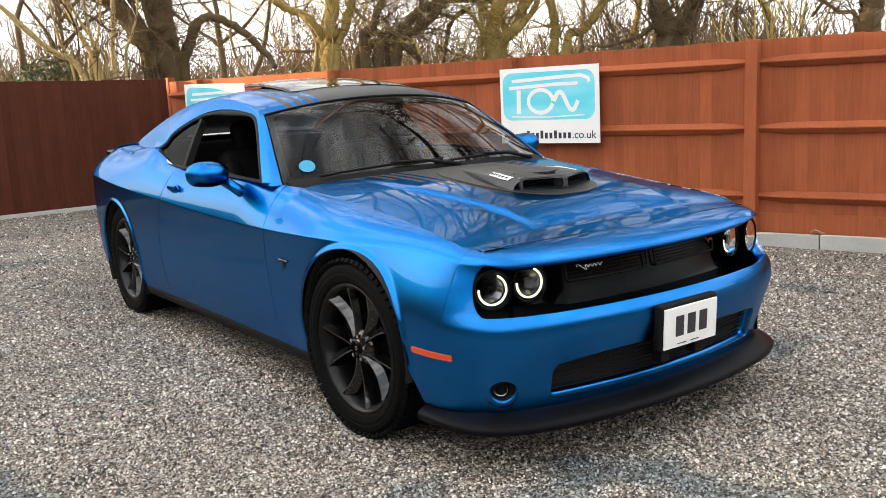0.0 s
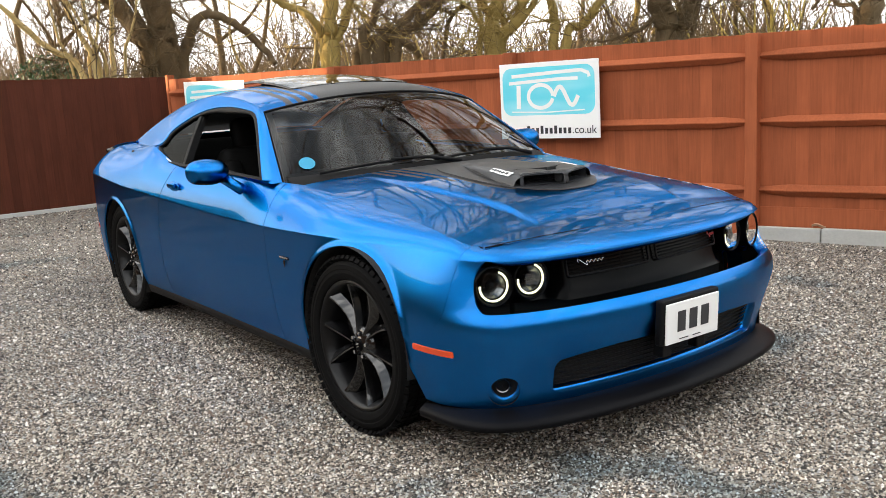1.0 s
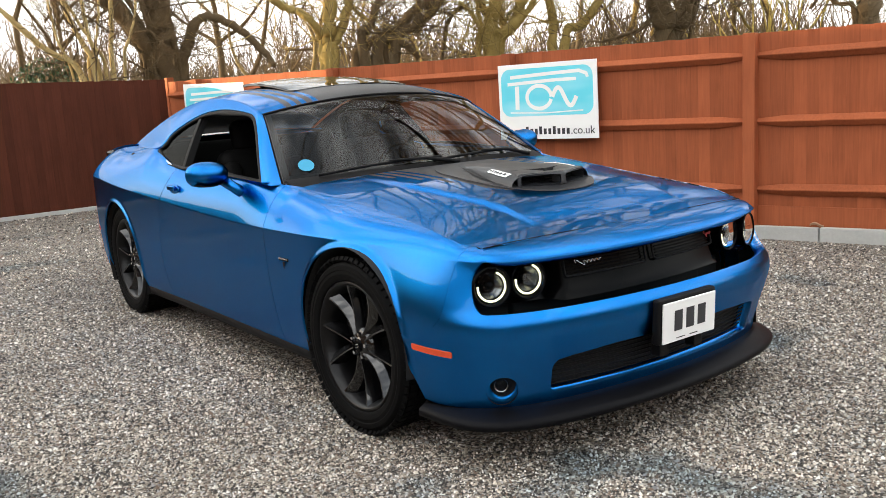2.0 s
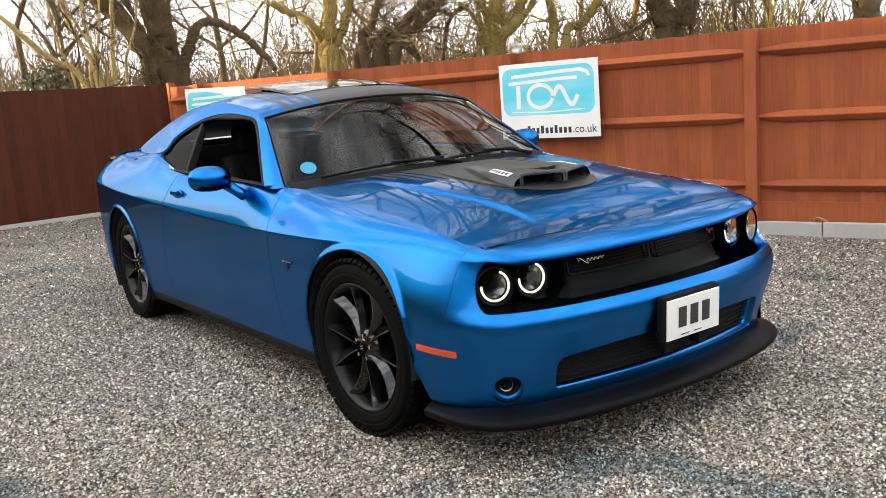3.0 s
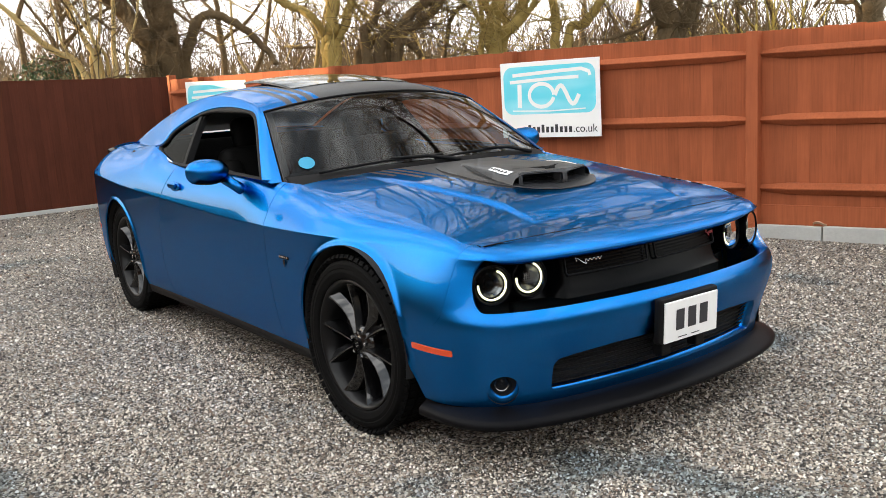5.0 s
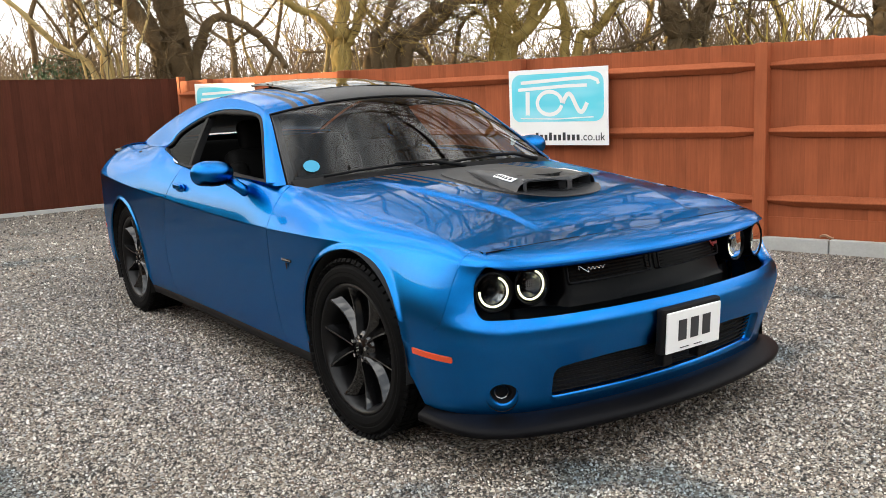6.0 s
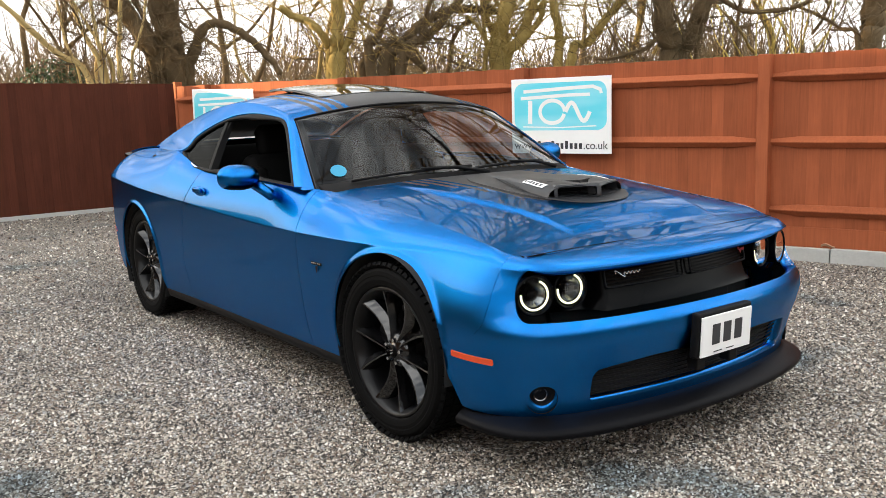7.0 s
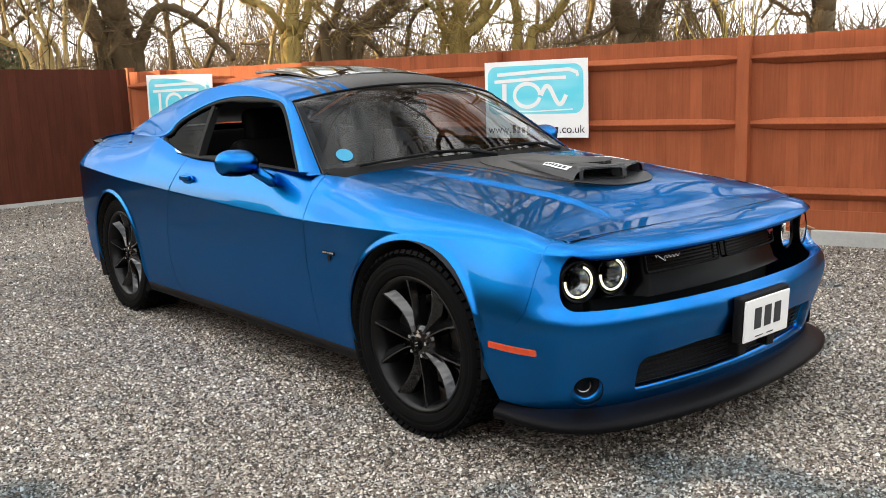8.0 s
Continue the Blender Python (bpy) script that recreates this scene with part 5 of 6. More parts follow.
# steering wheel on the left
mw = Matrix.Translation((0.02, 0.38, 0.86)) @ pose(0, 0, 0, 0, 68, 0)
bm = bmesh.new()
tube([mw @ Vector((0.185 * math.cos(radians(a)), 0.185 * math.sin(radians(a)), 0)) for a in range(0, 361, 10)], 0.017, 10, bm, caps=False)
for a in (0, 180, 270):
    tube([mw @ Vector((0.04 * math.cos(radians(a)), 0.04 * math.sin(radians(a)), 0)), mw @ Vector((0.18 * math.cos(radians(a)), 0.18 * math.sin(radians(a)), 0))], 0.014, 8, bm)
part("steering_wheel", bm, LEATHER, car, "black steering wheel", smooth=True)
boxed("centre_console", pose(-0.15, 0, 0.52, 0, 0, 0), (0.9, 0.22, 0.30), LEATHER, car, "black centre console", 0.03)
bm = bmesh.new()
mm = Vector(canopy(np.array(1.85), np.array(0.0)))
box(bm, pose(mm.x - 0.09, 0, mm.z - 0.085, 0, -8, 0), (0.022, 0.24, 0.062), 0.01, 3)
tube([(mm.x - 0.08, 0, mm.z - 0.07), (mm.x - 0.01, 0, mm.z - 0.012)], 0.01, 8, bm)
part("rear_view_mirror", bm, TRIM, car, "black rear-view mirror")
# cloth headlining
sheet("headlining", rounded(2.4, -0.93, 6.2, 0.93, 0.1), [HOLE], lambda s, w: canopy(s, w) - np.array([0, 0, 0.025]), LEATHER, car, "dark headlining", step=0.06, flange=0, flip=True)

# ---- ground ----
def ground_sheet():
    xs = np.concatenate([[-1200, -300, -80, -30], np.linspace(-14, 14, 15), [30, 80, 300, 1200]])
    verts = [(x, y, -0.24) for y in xs for x in xs]
    n = len(xs)
    faces = [(j * n + i, j * n + i + 1, (j + 1) * n + i + 1, (j + 1) * n + i) for j in range(n - 1) for i in range(n - 1)]
    return raw_mesh("ground", verts, faces)


# the back fence runs along F0 + s * FD; the side fence meets it at the corner
F0, FD = Vector((0, 4.03, 0)), Vector((-1, -0.3, 0)).normalized()
FN = Vector((FD.y, -FD.x, 0))
FN = FN if FN.y < 0 else -FN


def at_x(x):
    """The run along the back fence at which it lies at x."""
    return (x - F0.x) / FD.x


def fence_top(x):
    return 1.657 + 0.004 * max(0, -3.0 - x)


CORNER = F0 + FD * at_x(-7.86)
SIDE_END = Vector((-7.78, -10.0, 0))

tagged(link("ground", ground_sheet(), FIELD), "winter field and rough ground beyond the fence", "ground", kind="structure")
yard_far = F0 + FD * at_x(9.4)


def level(x, y):
    """The yard's height: it dips a little under the car's nose, falls towards the back fence and rises to the side fence."""
    k = np.clip((x + 0.9) / 2.1, 0, 1)
    j = np.clip((3.0 - y) / 1.8, 0, 1)
    b = np.clip((y - 1.1) / 3.0, 0, 1) * np.clip((x + 4.5) / 5.0, 0, 1)
    c = np.clip((-2.8 - x) / 4.6, 0, 1)
    return -0.022 * k * k * (3 - 2 * k) * j * j * (3 - 2 * j) - 0.095 * b * b * (3 - 2 * b) + 0.045 * c * c * (3 - 2 * c)


def yard_sheet(nx=60, ny=40):
    a, b, c, d = CORNER + FN * -0.05, SIDE_END, Vector((9.4, -10, 0)), yard_far - FN * 0.05
    verts = []
    for j in range(ny + 1):
        for i in range(nx + 1):
            p = (a * (1 - i / nx) + d * (i / nx)) * (1 - j / ny) + (b * (1 - i / nx) + c * (i / nx)) * (j / ny)
            verts.append((p.x, p.y, float(level(p.x, p.y))))
    w = nx + 1
    return raw_mesh("gravel_yard", verts, [(j * w + i, (j + 1) * w + i, (j + 1) * w + i + 1, j * w + i + 1) for j in range(ny) for i in range(nx)])


yard = yard_sheet()
tagged(link("gravel_yard", yard, GRAVEL), "loose beige and grey gravel yard with blue-grey patches", "gravel", kind="structure")

rng = np.random.default_rng(5)


def stones(count, near, soft, small):
    """Loose stones, thickest round one spot and thinning out softly: crooked, sharp-topped pebbles, joined."""
    c = np.stack([rng.uniform(-8.0, 4.9, count * 5), rng.uniform(-5.5, 4.6, count * 5)], 1)
    d = np.hypot(c[:, 0] - near[0], c[:, 1] - near[1])
    side = (c[:, 0] - F0.x) * FN.x + (c[:, 1] - F0.y) * FN.y
    under = (np.abs(c[:, 1]) < 0.72) & (np.abs(c[:, 0]) < 2.0)
    keep = (side > 0.03) & ~under & (rng.uniform(0, 1, len(c)) < 1 / (1 + (d / soft) ** 2.6))
    c, d = c[keep][:count], d[keep][:count]
    n = len(c)
    base = np.array([(1, 0, 0), (0.1, 1, 0.05), (-1, 0.1, 0), (-0.1, -1, 0), (0.3, 0.1, 1), (-0.4, -0.1, 0.8)], float)
    tri = np.array([(0, 1, 4), (1, 5, 4), (1, 2, 5), (2, 3, 5), (3, 4, 5), (3, 0, 4)])
    size = small * (1 + 0.12 * d) * np.minimum(1.8, rng.lognormal(0, 0.27, n))
    v = base[None] * (1 + rng.uniform(-0.3, 0.3, (n, 6, 1)))
    v += rng.uniform(-0.25, 0.25, (n, 6, 3))
    v *= size[:, None, None] * rng.uniform([0.8, 0.7, 0.75], [1.25, 1.05, 1.2], (n, 3))[:, None, :]
    a = rng.uniform(0, 6.28, n)
    t = rng.normal(0, 0.25, n)
    ca, sa, ct, st = np.cos(a)[:, None], np.sin(a)[:, None], np.cos(t)[:, None], np.sin(t)[:, None]
    x, y, z = v[..., 0], v[..., 1], v[..., 2]
    x, z = x * ct - z * st, x * st + z * ct
    x, y = x * ca - y * sa, x * sa + y * ca
    v = np.stack([x + c[:, :1], y + c[:, 1:], z + size[:, None] * rng.uniform(-0.15, 0.45, (n, 1)) + level(c[:, :1], c[:, 1:])], -1).reshape(-1, 3)
    f = (tri[None] + 6 * np.arange(n)[:, None, None]).reshape(-1, 3)
    me = bpy.data.meshes.new("stones")
    me.vertices.add(len(v))
    me.vertices.foreach_set("co", v.ravel())
    me.loops.add(f.size)
    me.loops.foreach_set("vertex_index", f.ravel())
    me.polygons.add(len(f))
    me.polygons.foreach_set("loop_start", np.arange(0, f.size, 3))
    me.update(calc_edges=True)
    return me


tagged(link("loose_gravel", stones(250000, (2.7, -1.3), 2.4, 0.0046), STONE), "loose angular gravel stones in mixed beige, white and grey", "gravel", kind="stuff")

# ---- kerb along the back fence ----
kerb = thing("kerb", "pale grey concrete edging along the fence foot", "kerb", kind="structure")
ang = math.atan2(FD.y, FD.x)
unit = bmesh.new()
box(unit, pose(0, 0, 0), (0.905, 0.06, 0.24), 0.008, 2)
kerb_mesh = bpy.data.meshes.new("kerb_stone")
unit.to_mesh(kerb_mesh)
unit.free()
kerb_mesh.materials.append(CONCRETE)
s0 = at_x(0.453)
for k in range(-8, 11):
    p = F0 + FD * (s0 + 0.915 * (k + 0.5)) + FN * -0.03
    ob = link("kerb_stone", kerb_mesh, None, kerb)
    ob.matrix_world = Matrix.Translation((p.x, p.y, -0.100 + 0.003 * (k % 3) + 0.06 * max(0, min(1, (-2.5 - p.x) / 4)))) @ pose(0, 0, 0, 0, random.uniform(-0.2, 0.2), math.degrees(ang) + random.uniform(-0.15, 0.15))

# ---- fences ----
POSTS = [4.58, 2.235, -0.11, -2.445, -4.79, -7.20]


def board_mesh(height, width=0.118, mat=FENCE_WOOD):
    bm = bmesh.new()
    prof = [(-width / 2, 0.0), (width / 2, 0.0), (width / 2, -0.016), (-width / 2, -0.008)]
    lo = [bm.verts.new((x, y, 0)) for x, y in prof]
    hi = [bm.verts.new((x, y, height)) for x, y in prof]
    bm.faces.new(lo[::-1])
    bm.faces.new(hi)
    for i in range(4):
        bm.faces.new((lo[i], lo[(i + 1) % 4], hi[(i + 1) % 4], hi[i]))
    bmesh.ops.bevel(bm, geom=[e for e in bm.edges], offset=0.0015, segments=1, affect="EDGES")
    me = bpy.data.meshes.new("board")
    bm.to_mesh(me)
    bm.free()
    me.materials.append(mat)
    return me


def rail_mesh(length):
    """A three-cornered rail whose ends taper into the posts."""
    bm = bmesh.new()
    rows = []
    for x, k in ((-length / 2, 0.55), (-length / 2 + 0.02, 0.55), (-length / 2 + 0.24, 1.0), (length / 2 - 0.24, 1.0), (length / 2 - 0.02, 0.55), (length / 2, 0.55)):
        rows.append([bm.verts.new((x, y * k, z * k)) for y, z in ((0.0, 0.048), (0.018, 0.048), (0.066, 0.004), (0.066, -0.004), (0.018, -0.048), (0.0, -0.048))])
    for a, b in zip(rows, rows[1:]):
        for i in range(6):
            bm.faces.new((a[i], b[i], b[(i + 1) % 6], a[(i + 1) % 6]))
    bm.faces.new(rows[0][::-1])
    bm.faces.new(rows[-1])
    bmesh.ops.recalc_face_normals(bm, faces=bm.faces)
    me = bpy.data.meshes.new("rail")
    bm.to_mesh(me)
    bm.free()
    me.materials.append(FENCE_WOOD)
    return me


FRONT_ANGLE = math.degrees(math.atan2(FN.y, FN.x)) - 90
BACK = -0.105
fence = thing("wall_back_fence", "red-brown stained featheredge timber fence with arris rails", "fence", kind="structure")
b_mesh = board_mesh(1.5)
for i, px in enumerate(POSTS):
    p = F0 + FD * at_x(px) + FN * (BACK + 0.045)
    h = fence_top(px) + 0.004
    boxed("post", Matrix.Translation((p.x, p.y, h / 2 - 0.02)) @ pose(0, 0, 0, random.uniform(-0.3, 0.3), random.uniform(-0.3, 0.3), FRONT_ANGLE), (0.105, 0.105, h + 0.04), FENCE_WOOD, fence, "", 0.006)
ends = POSTS + [-7.90]
for xa, xb in zip(ends, ends[1:]):
    sa, sb = at_x(xa) + 0.05, at_x(xb) - 0.05
    mid = (sa + sb) / 2
    xm = (xa + xb) / 2
    c = F0 + FD * mid + FN * BACK
    drop = 0.0
    for z in (1.470, 0.915, 0.330):
        zz = z * fence_top(xm) / 1.657
        ob = link("rail", rail_mesh(sb - sa), None, fence)
        ob.matrix_world = Matrix.Translation((c.x, c.y, zz)) @ pose(0, 0, 0, 0, 0, FRONT_ANGLE) @ pose(0, 0, 0, 0, drop, 0)
    boxed("gravel_board", Matrix.Translation((c.x, c.y, 0.085)) @ pose(0, 0, 0, 0, 0, FRONT_ANGLE) @ pose(0, -0.004, 0), (sb - sa, 0.024, 0.20), FENCE_WOOD, fence, "", 0.003)
    n = max(3, round((sb - sa) / 0.104))
    for k in range(n):
        s = sa + (sb - sa) * (k + 0.5) / n
        q = F0 + FD * s + FN * (BACK - 0.001 * (k % 2) - 0.003)
        top = fence_top(q.x) + random.uniform(-0.004, 0.004)
        ob = link("board", b_mesh, None, fence)
        ob.matrix_world = Matrix.Translation((q.x, q.y, 0.18)) @ pose(0, 0, 0, 0, random.uniform(-0.12, 0.12), FRONT_ANGLE + 1.5) @ Matrix.Diagonal((((sb - sa) / n + 0.012) / 0.118, 1, (top - 0.18) / 1.5, 1))

side_dir = (SIDE_END - CORNER).normalized()
side_n = Vector((-side_dir.y, side_dir.x, 0))
side_n = side_n if side_n.x > 0 else -side_n
side_fence = thing("wall_side_fence", "red-brown close-boarded timber fence, shade put into its colour", "fence", kind="structure")
s_ang = math.degrees(math.atan2(side_n.y, side_n.x)) - 90
run = (SIDE_END - CORNER).length
shaded_board = board_mesh(1.5, mat=FENCE_SHADED)
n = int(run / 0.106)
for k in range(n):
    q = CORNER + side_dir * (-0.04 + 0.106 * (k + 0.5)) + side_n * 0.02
    ob = link("board", shaded_board, None, side_fence)
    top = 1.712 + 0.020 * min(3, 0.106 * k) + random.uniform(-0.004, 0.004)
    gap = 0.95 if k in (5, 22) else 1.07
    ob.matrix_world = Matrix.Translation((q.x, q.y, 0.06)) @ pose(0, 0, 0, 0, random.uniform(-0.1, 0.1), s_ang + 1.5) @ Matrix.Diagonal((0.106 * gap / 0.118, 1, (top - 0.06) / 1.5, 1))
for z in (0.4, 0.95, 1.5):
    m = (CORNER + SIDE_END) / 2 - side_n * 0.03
    boxed("rail", Matrix.Translation((m.x, m.y, z)) @ pose(0, 0, 0, 0, 0, s_ang), (run - 0.2, 0.05, 0.08), FENCE_SHADED, side_fence, "", 0.004)
m = (CORNER + SIDE_END) / 2 + side_n * 0.035
boxed("edging", Matrix.Translation((m.x, m.y, 0.030)) @ pose(0, 0, 0, 0, 0, s_ang), (run - 0.1, 0.04, 0.13), CONCRETE, side_fence, "grey concrete edging", 0.006)
boxed("corner_post", Matrix.Translation((*(CORNER + FN * -0.20 - side_n * 0.16).xy, 0.86)) @ pose(0, 0, 0, 0, 0, s_ang), (0.10, 0.10, 1.76), FENCE_WOOD, side_fence, "", 0.006)

# plain unseen walls added: one closes the yard, two block the low sun
for wall_name, wx0, wx1, wy0, wy1, wh, wall_label in (
        ("wall_garden", 9.35, 9.65, -10.9, 6.9, 2.3, "plain brown brick wall added unseen to close the yard"),
        ("wall_house_side", -18.9, 9.65, -11.2, -10.9, 4.35, "plain brown brick wall added unseen to shade the yard"),
        ("wall_outbuilding", -34.0, -18.904, -11.2, -10.9, 3.75, "lower plain brown brick wall added unseen to block the sun")):
    wall_bm = bmesh.new()
    box(wall_bm, pose((wx0 + wx1) / 2, (wy0 + wy1) / 2, wh / 2 - 0.05), (wx1 - wx0, wy1 - wy0, wh + 0.1))
    tagged(part(wall_name, wall_bm, BRICK, None), wall_label, "wall", kind="structure")

# a dry leaf blown onto the kerb
leaf = bmesh.new()
lp = F0 + FD * at_x(0.43) + FN * -0.03
for i in range(7):
    for j in range(4):
        u, v = i / 6, j / 3 - 0.5
        leaf.verts.new((0.11 * (u - 0.5), 0.05 * v * math.sin(math.pi * min(0.97, max(0.06, u))), 0.028 * abs(v) * 2 + 0.012 * math.sin(5 * u)))
leaf.verts.ensure_lookup_table()
for i in range(6):
    for j in range(3):
        leaf.faces.new([leaf.verts[q] for q in (4 * i + j, 4 * i + 4 + j, 4 * i + 5 + j, 4 * i + 1 + j)])
lo = part("dry_leaf", leaf, material("dry_leaf_brown", (0.45, 0.27, 0.17), rough=0.8, vary=0.5, scale=30), None, smooth=True)
lo.location, lo.rotation_euler = (lp.x, lp.y, 0.026), (0, 0, 0.5)
tagged(lo, "curled pale brown dry leaf lying on the kerb", "leaf")

# ---- signs on the fence ----


def lettering(text, size, parent, at, align):
    """Flat letters on a board that faces local -y; returns where they begin and end along local x."""
    cu = bpy.data.curves.new("lettering", "FONT")
    cu.body, cu.size, cu.extrude, cu.align_x = text, size, 0.0005, align
    made = new("lettering", cu)
    me = bpy.data.meshes.new_from_object(made)
    bpy.data.objects.remove(made)
    me.transform(pose(*at, 90, 0, 0))
    me.materials.clear()
    link("lettering", me, INK, parent)
    xs = [v.co.x for v in me.vertices]
    return min(xs), max(xs)


def sign(x0, x1, z0, z1, lean, label):
    """A white printed board with a turquoise panel of plain white shapes and a line of dark bars below."""
    w = abs(at_x(x1) - at_x(x0))
    c = F0 + FD * ((at_x(x0) + at_x(x1)) / 2) + FN * 0.02
    top = thing("sign_board", label, "sign", group="fence signs")
    top.matrix_world = Matrix.Translation((c.x, c.y, (z0 + z1) / 2)) @ pose(0, 0, 0, 0, lean, FRONT_ANGLE + 180)
    h = z1 - z0
    # local x runs to the right, local -y faces the yard
    boxed("panel", pose(0, 0, 0), (w, 0.012, h), WHITE, top, "white board", 0.002)
    me_fn = lambda o: (lambda u, v: np.stack([u, 0 * u - 0.0065 - o, v], -1))
    sheet("print", rounded(-w * 0.47, -h * 0.19, w * 0.46, h * 0.44, 0.10), [], me_fn(0.001), TURQ, top, "turquoise print", step=0.1, flange=0)

    def stroke(pts, r, name="shape"):
        p = [Vector((a * w, 0, b * h)) for a, b in pts]
        left, right = [], []
        for i, q in enumerate(p):
            d = (p[min(i + 1, len(p) - 1)] - p[max(i - 1, 0)]).normalized()
            o = Vector((-d.z, 0, d.x)) * r
            left.append(((q + o).x, (q + o).z))
            right.append(((q - o).x, (q - o).z))
        sheet(name, left + right[::-1], [], me_fn(0.003), WHITE, top, step=0.2, flange=0)
    stroke([(-0.37, 0.33), (0.1, 0.36), (0.33, 0.37), (0.40, 0.33), (0.41, 0.28)], 0.017)
    stroke([(-0.40, 0.24), (0.1, 0.27), (0.30, 0.27)], 0.016)
    stroke([(-0.30, 0.21), (-0.305, -0.10)], 0.024)
    ring_pts = [(-0.075 + 0.125 * math.cos(radians(a)), 0.055 + 0.15 * math.sin(radians(a))) for a in range(0, 349, 12)]
    stroke(ring_pts, 0.019)
    stroke([(0.06 + 0.24 * t, 0.05 + 0.12 * math.sin(6.28 * t)) for t in lin(0, 1, 20)], 0.021)
    stroke([(-0.38, -0.14), (0.0, -0.155), (0.36, -0.135)], 0.006)
    # the line of writing: its plain ends are lettered, the name between them is bars
    base = -h * 0.437
    left = lettering("www.", 0.098 * w, top, (-0.475 * w, -0.0085, base), "LEFT")
    right = lettering(".co.uk", 0.098 * w, top, (0.468 * w, -0.0085, base), "RIGHT")
    x0, x1 = left[1] + 0.012 * w, right[0] - 0.008 * w
    for k in range(10):
        pitch = (x1 - x0) / 10
        hh = 0.070 * w if k in (0, 3, 6) else 0.051 * w
        boxed("writing_bar", pose(x0 + pitch * (k + 0.5), -0.0085, base + hh / 2), (pitch * 0.62, 0.001, hh), INK, top, "", 0)
    return top


sign(-2.52, -1.458, 0.806, 1.546, 0.0, "white sign board with turquoise print fixed to the fence")
sign(-7.39, -6.235, 0.80, 1.605, 1.6, "white sign board with turquoise print near the fence corner")

# ---- trees and brush beyond the fence ----


def grow(bm, p, d, length, r, rnd, depth, spread=0.6, lift=0.15, sides=6):
    """A crooked limb with smaller ones off it."""
    n = max(3, int(length / (0.22 + r * 1.2)))
    pts, rad = [p.copy()], [r]
    d = d.normalized()
    for i in range(n):
        d = (d + Vector((rnd.gauss(0, 0.17), rnd.gauss(0, 0.17), rnd.gauss(0.02 + lift * 0.2, 0.13)))).normalized()
        p = p + d * (length / n)
        pts.append(p.copy())
        rad.append(max(0.004, r * (1 - 0.72 * (i + 1) / n)))
    tube(pts, rad, sides if r > 0.03 else (4 if r > 0.012 else 3), bm, caps=False)
    if depth <= 0:
        return
    for k in range(rnd.randint(3, 5) if depth > 1 else rnd.randint(4, 7)):
        i = rnd.randint(max(1, n // 3), n)
        a = Vector((rnd.gauss(0, 1), rnd.gauss(0, 1), rnd.gauss(0.25, 0.7))).normalized()
        dd = (pts[i] - pts[i - 1]).normalized()
        grow(bm, pts[i], dd * (1 - spread) + a * spread, length * rnd.uniform(0.45, 0.75), rad[i] * rnd.uniform(0.45, 0.75), rnd, depth - 1, spread, lift, sides)


def tree(x, y, stems, mat, seed, label):
    """A bare tree from a few stems: each (foot dx, dy, way, length, radius, depth)."""
    rnd = random.Random(seed)
    t = thing("tree", label, "tree", (0, 0, 0), group="bare trees beyond the fence")
    for dx, dy, way, ln, r, depth in stems:
        bm = bmesh.new()
        grow(bm, Vector((x + dx, y + dy, -0.1)), Vector(way), ln, r, rnd, 0, lift=0.0, sides=10)
        part("trunk", bm, mat, t, smooth=True)
        bm = bmesh.new()
        base = Vector((x + dx, y + dy, -0.1))
        w = Vector(way).normalized()
        for k in range(depth):
            f = rnd.uniform(0.3, 0.95)
            a = Vector((rnd.gauss(0, 1), rnd.gauss(0, 1), rnd.gauss(0.4, 0.5))).normalized()
            grow(bm, base + w * ln * f, w * 0.45 + a * 0.6, ln * rnd.uniform(0.35, 0.6), r * (1 - 0.7 * f) * 0.7, rnd, 3)
        if depth:
            part("crown", bm, mat, t, "bare branches and twigs", smooth=True)
        else:
            bm.free()
    return t

# the camera's starting place on the ground; trees and brush are set out from it
CAMERA_AT = Vector((4.6, -2.7, 0))


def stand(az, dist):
    """A foot at that bearing (degrees from +x) and distance from the camera's start; also the level way to its right.
    """
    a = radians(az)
    return CAMERA_AT + Vector((math.cos(a), math.sin(a), 0)) * dist, Vector((math.sin(a), -math.cos(a), 0))


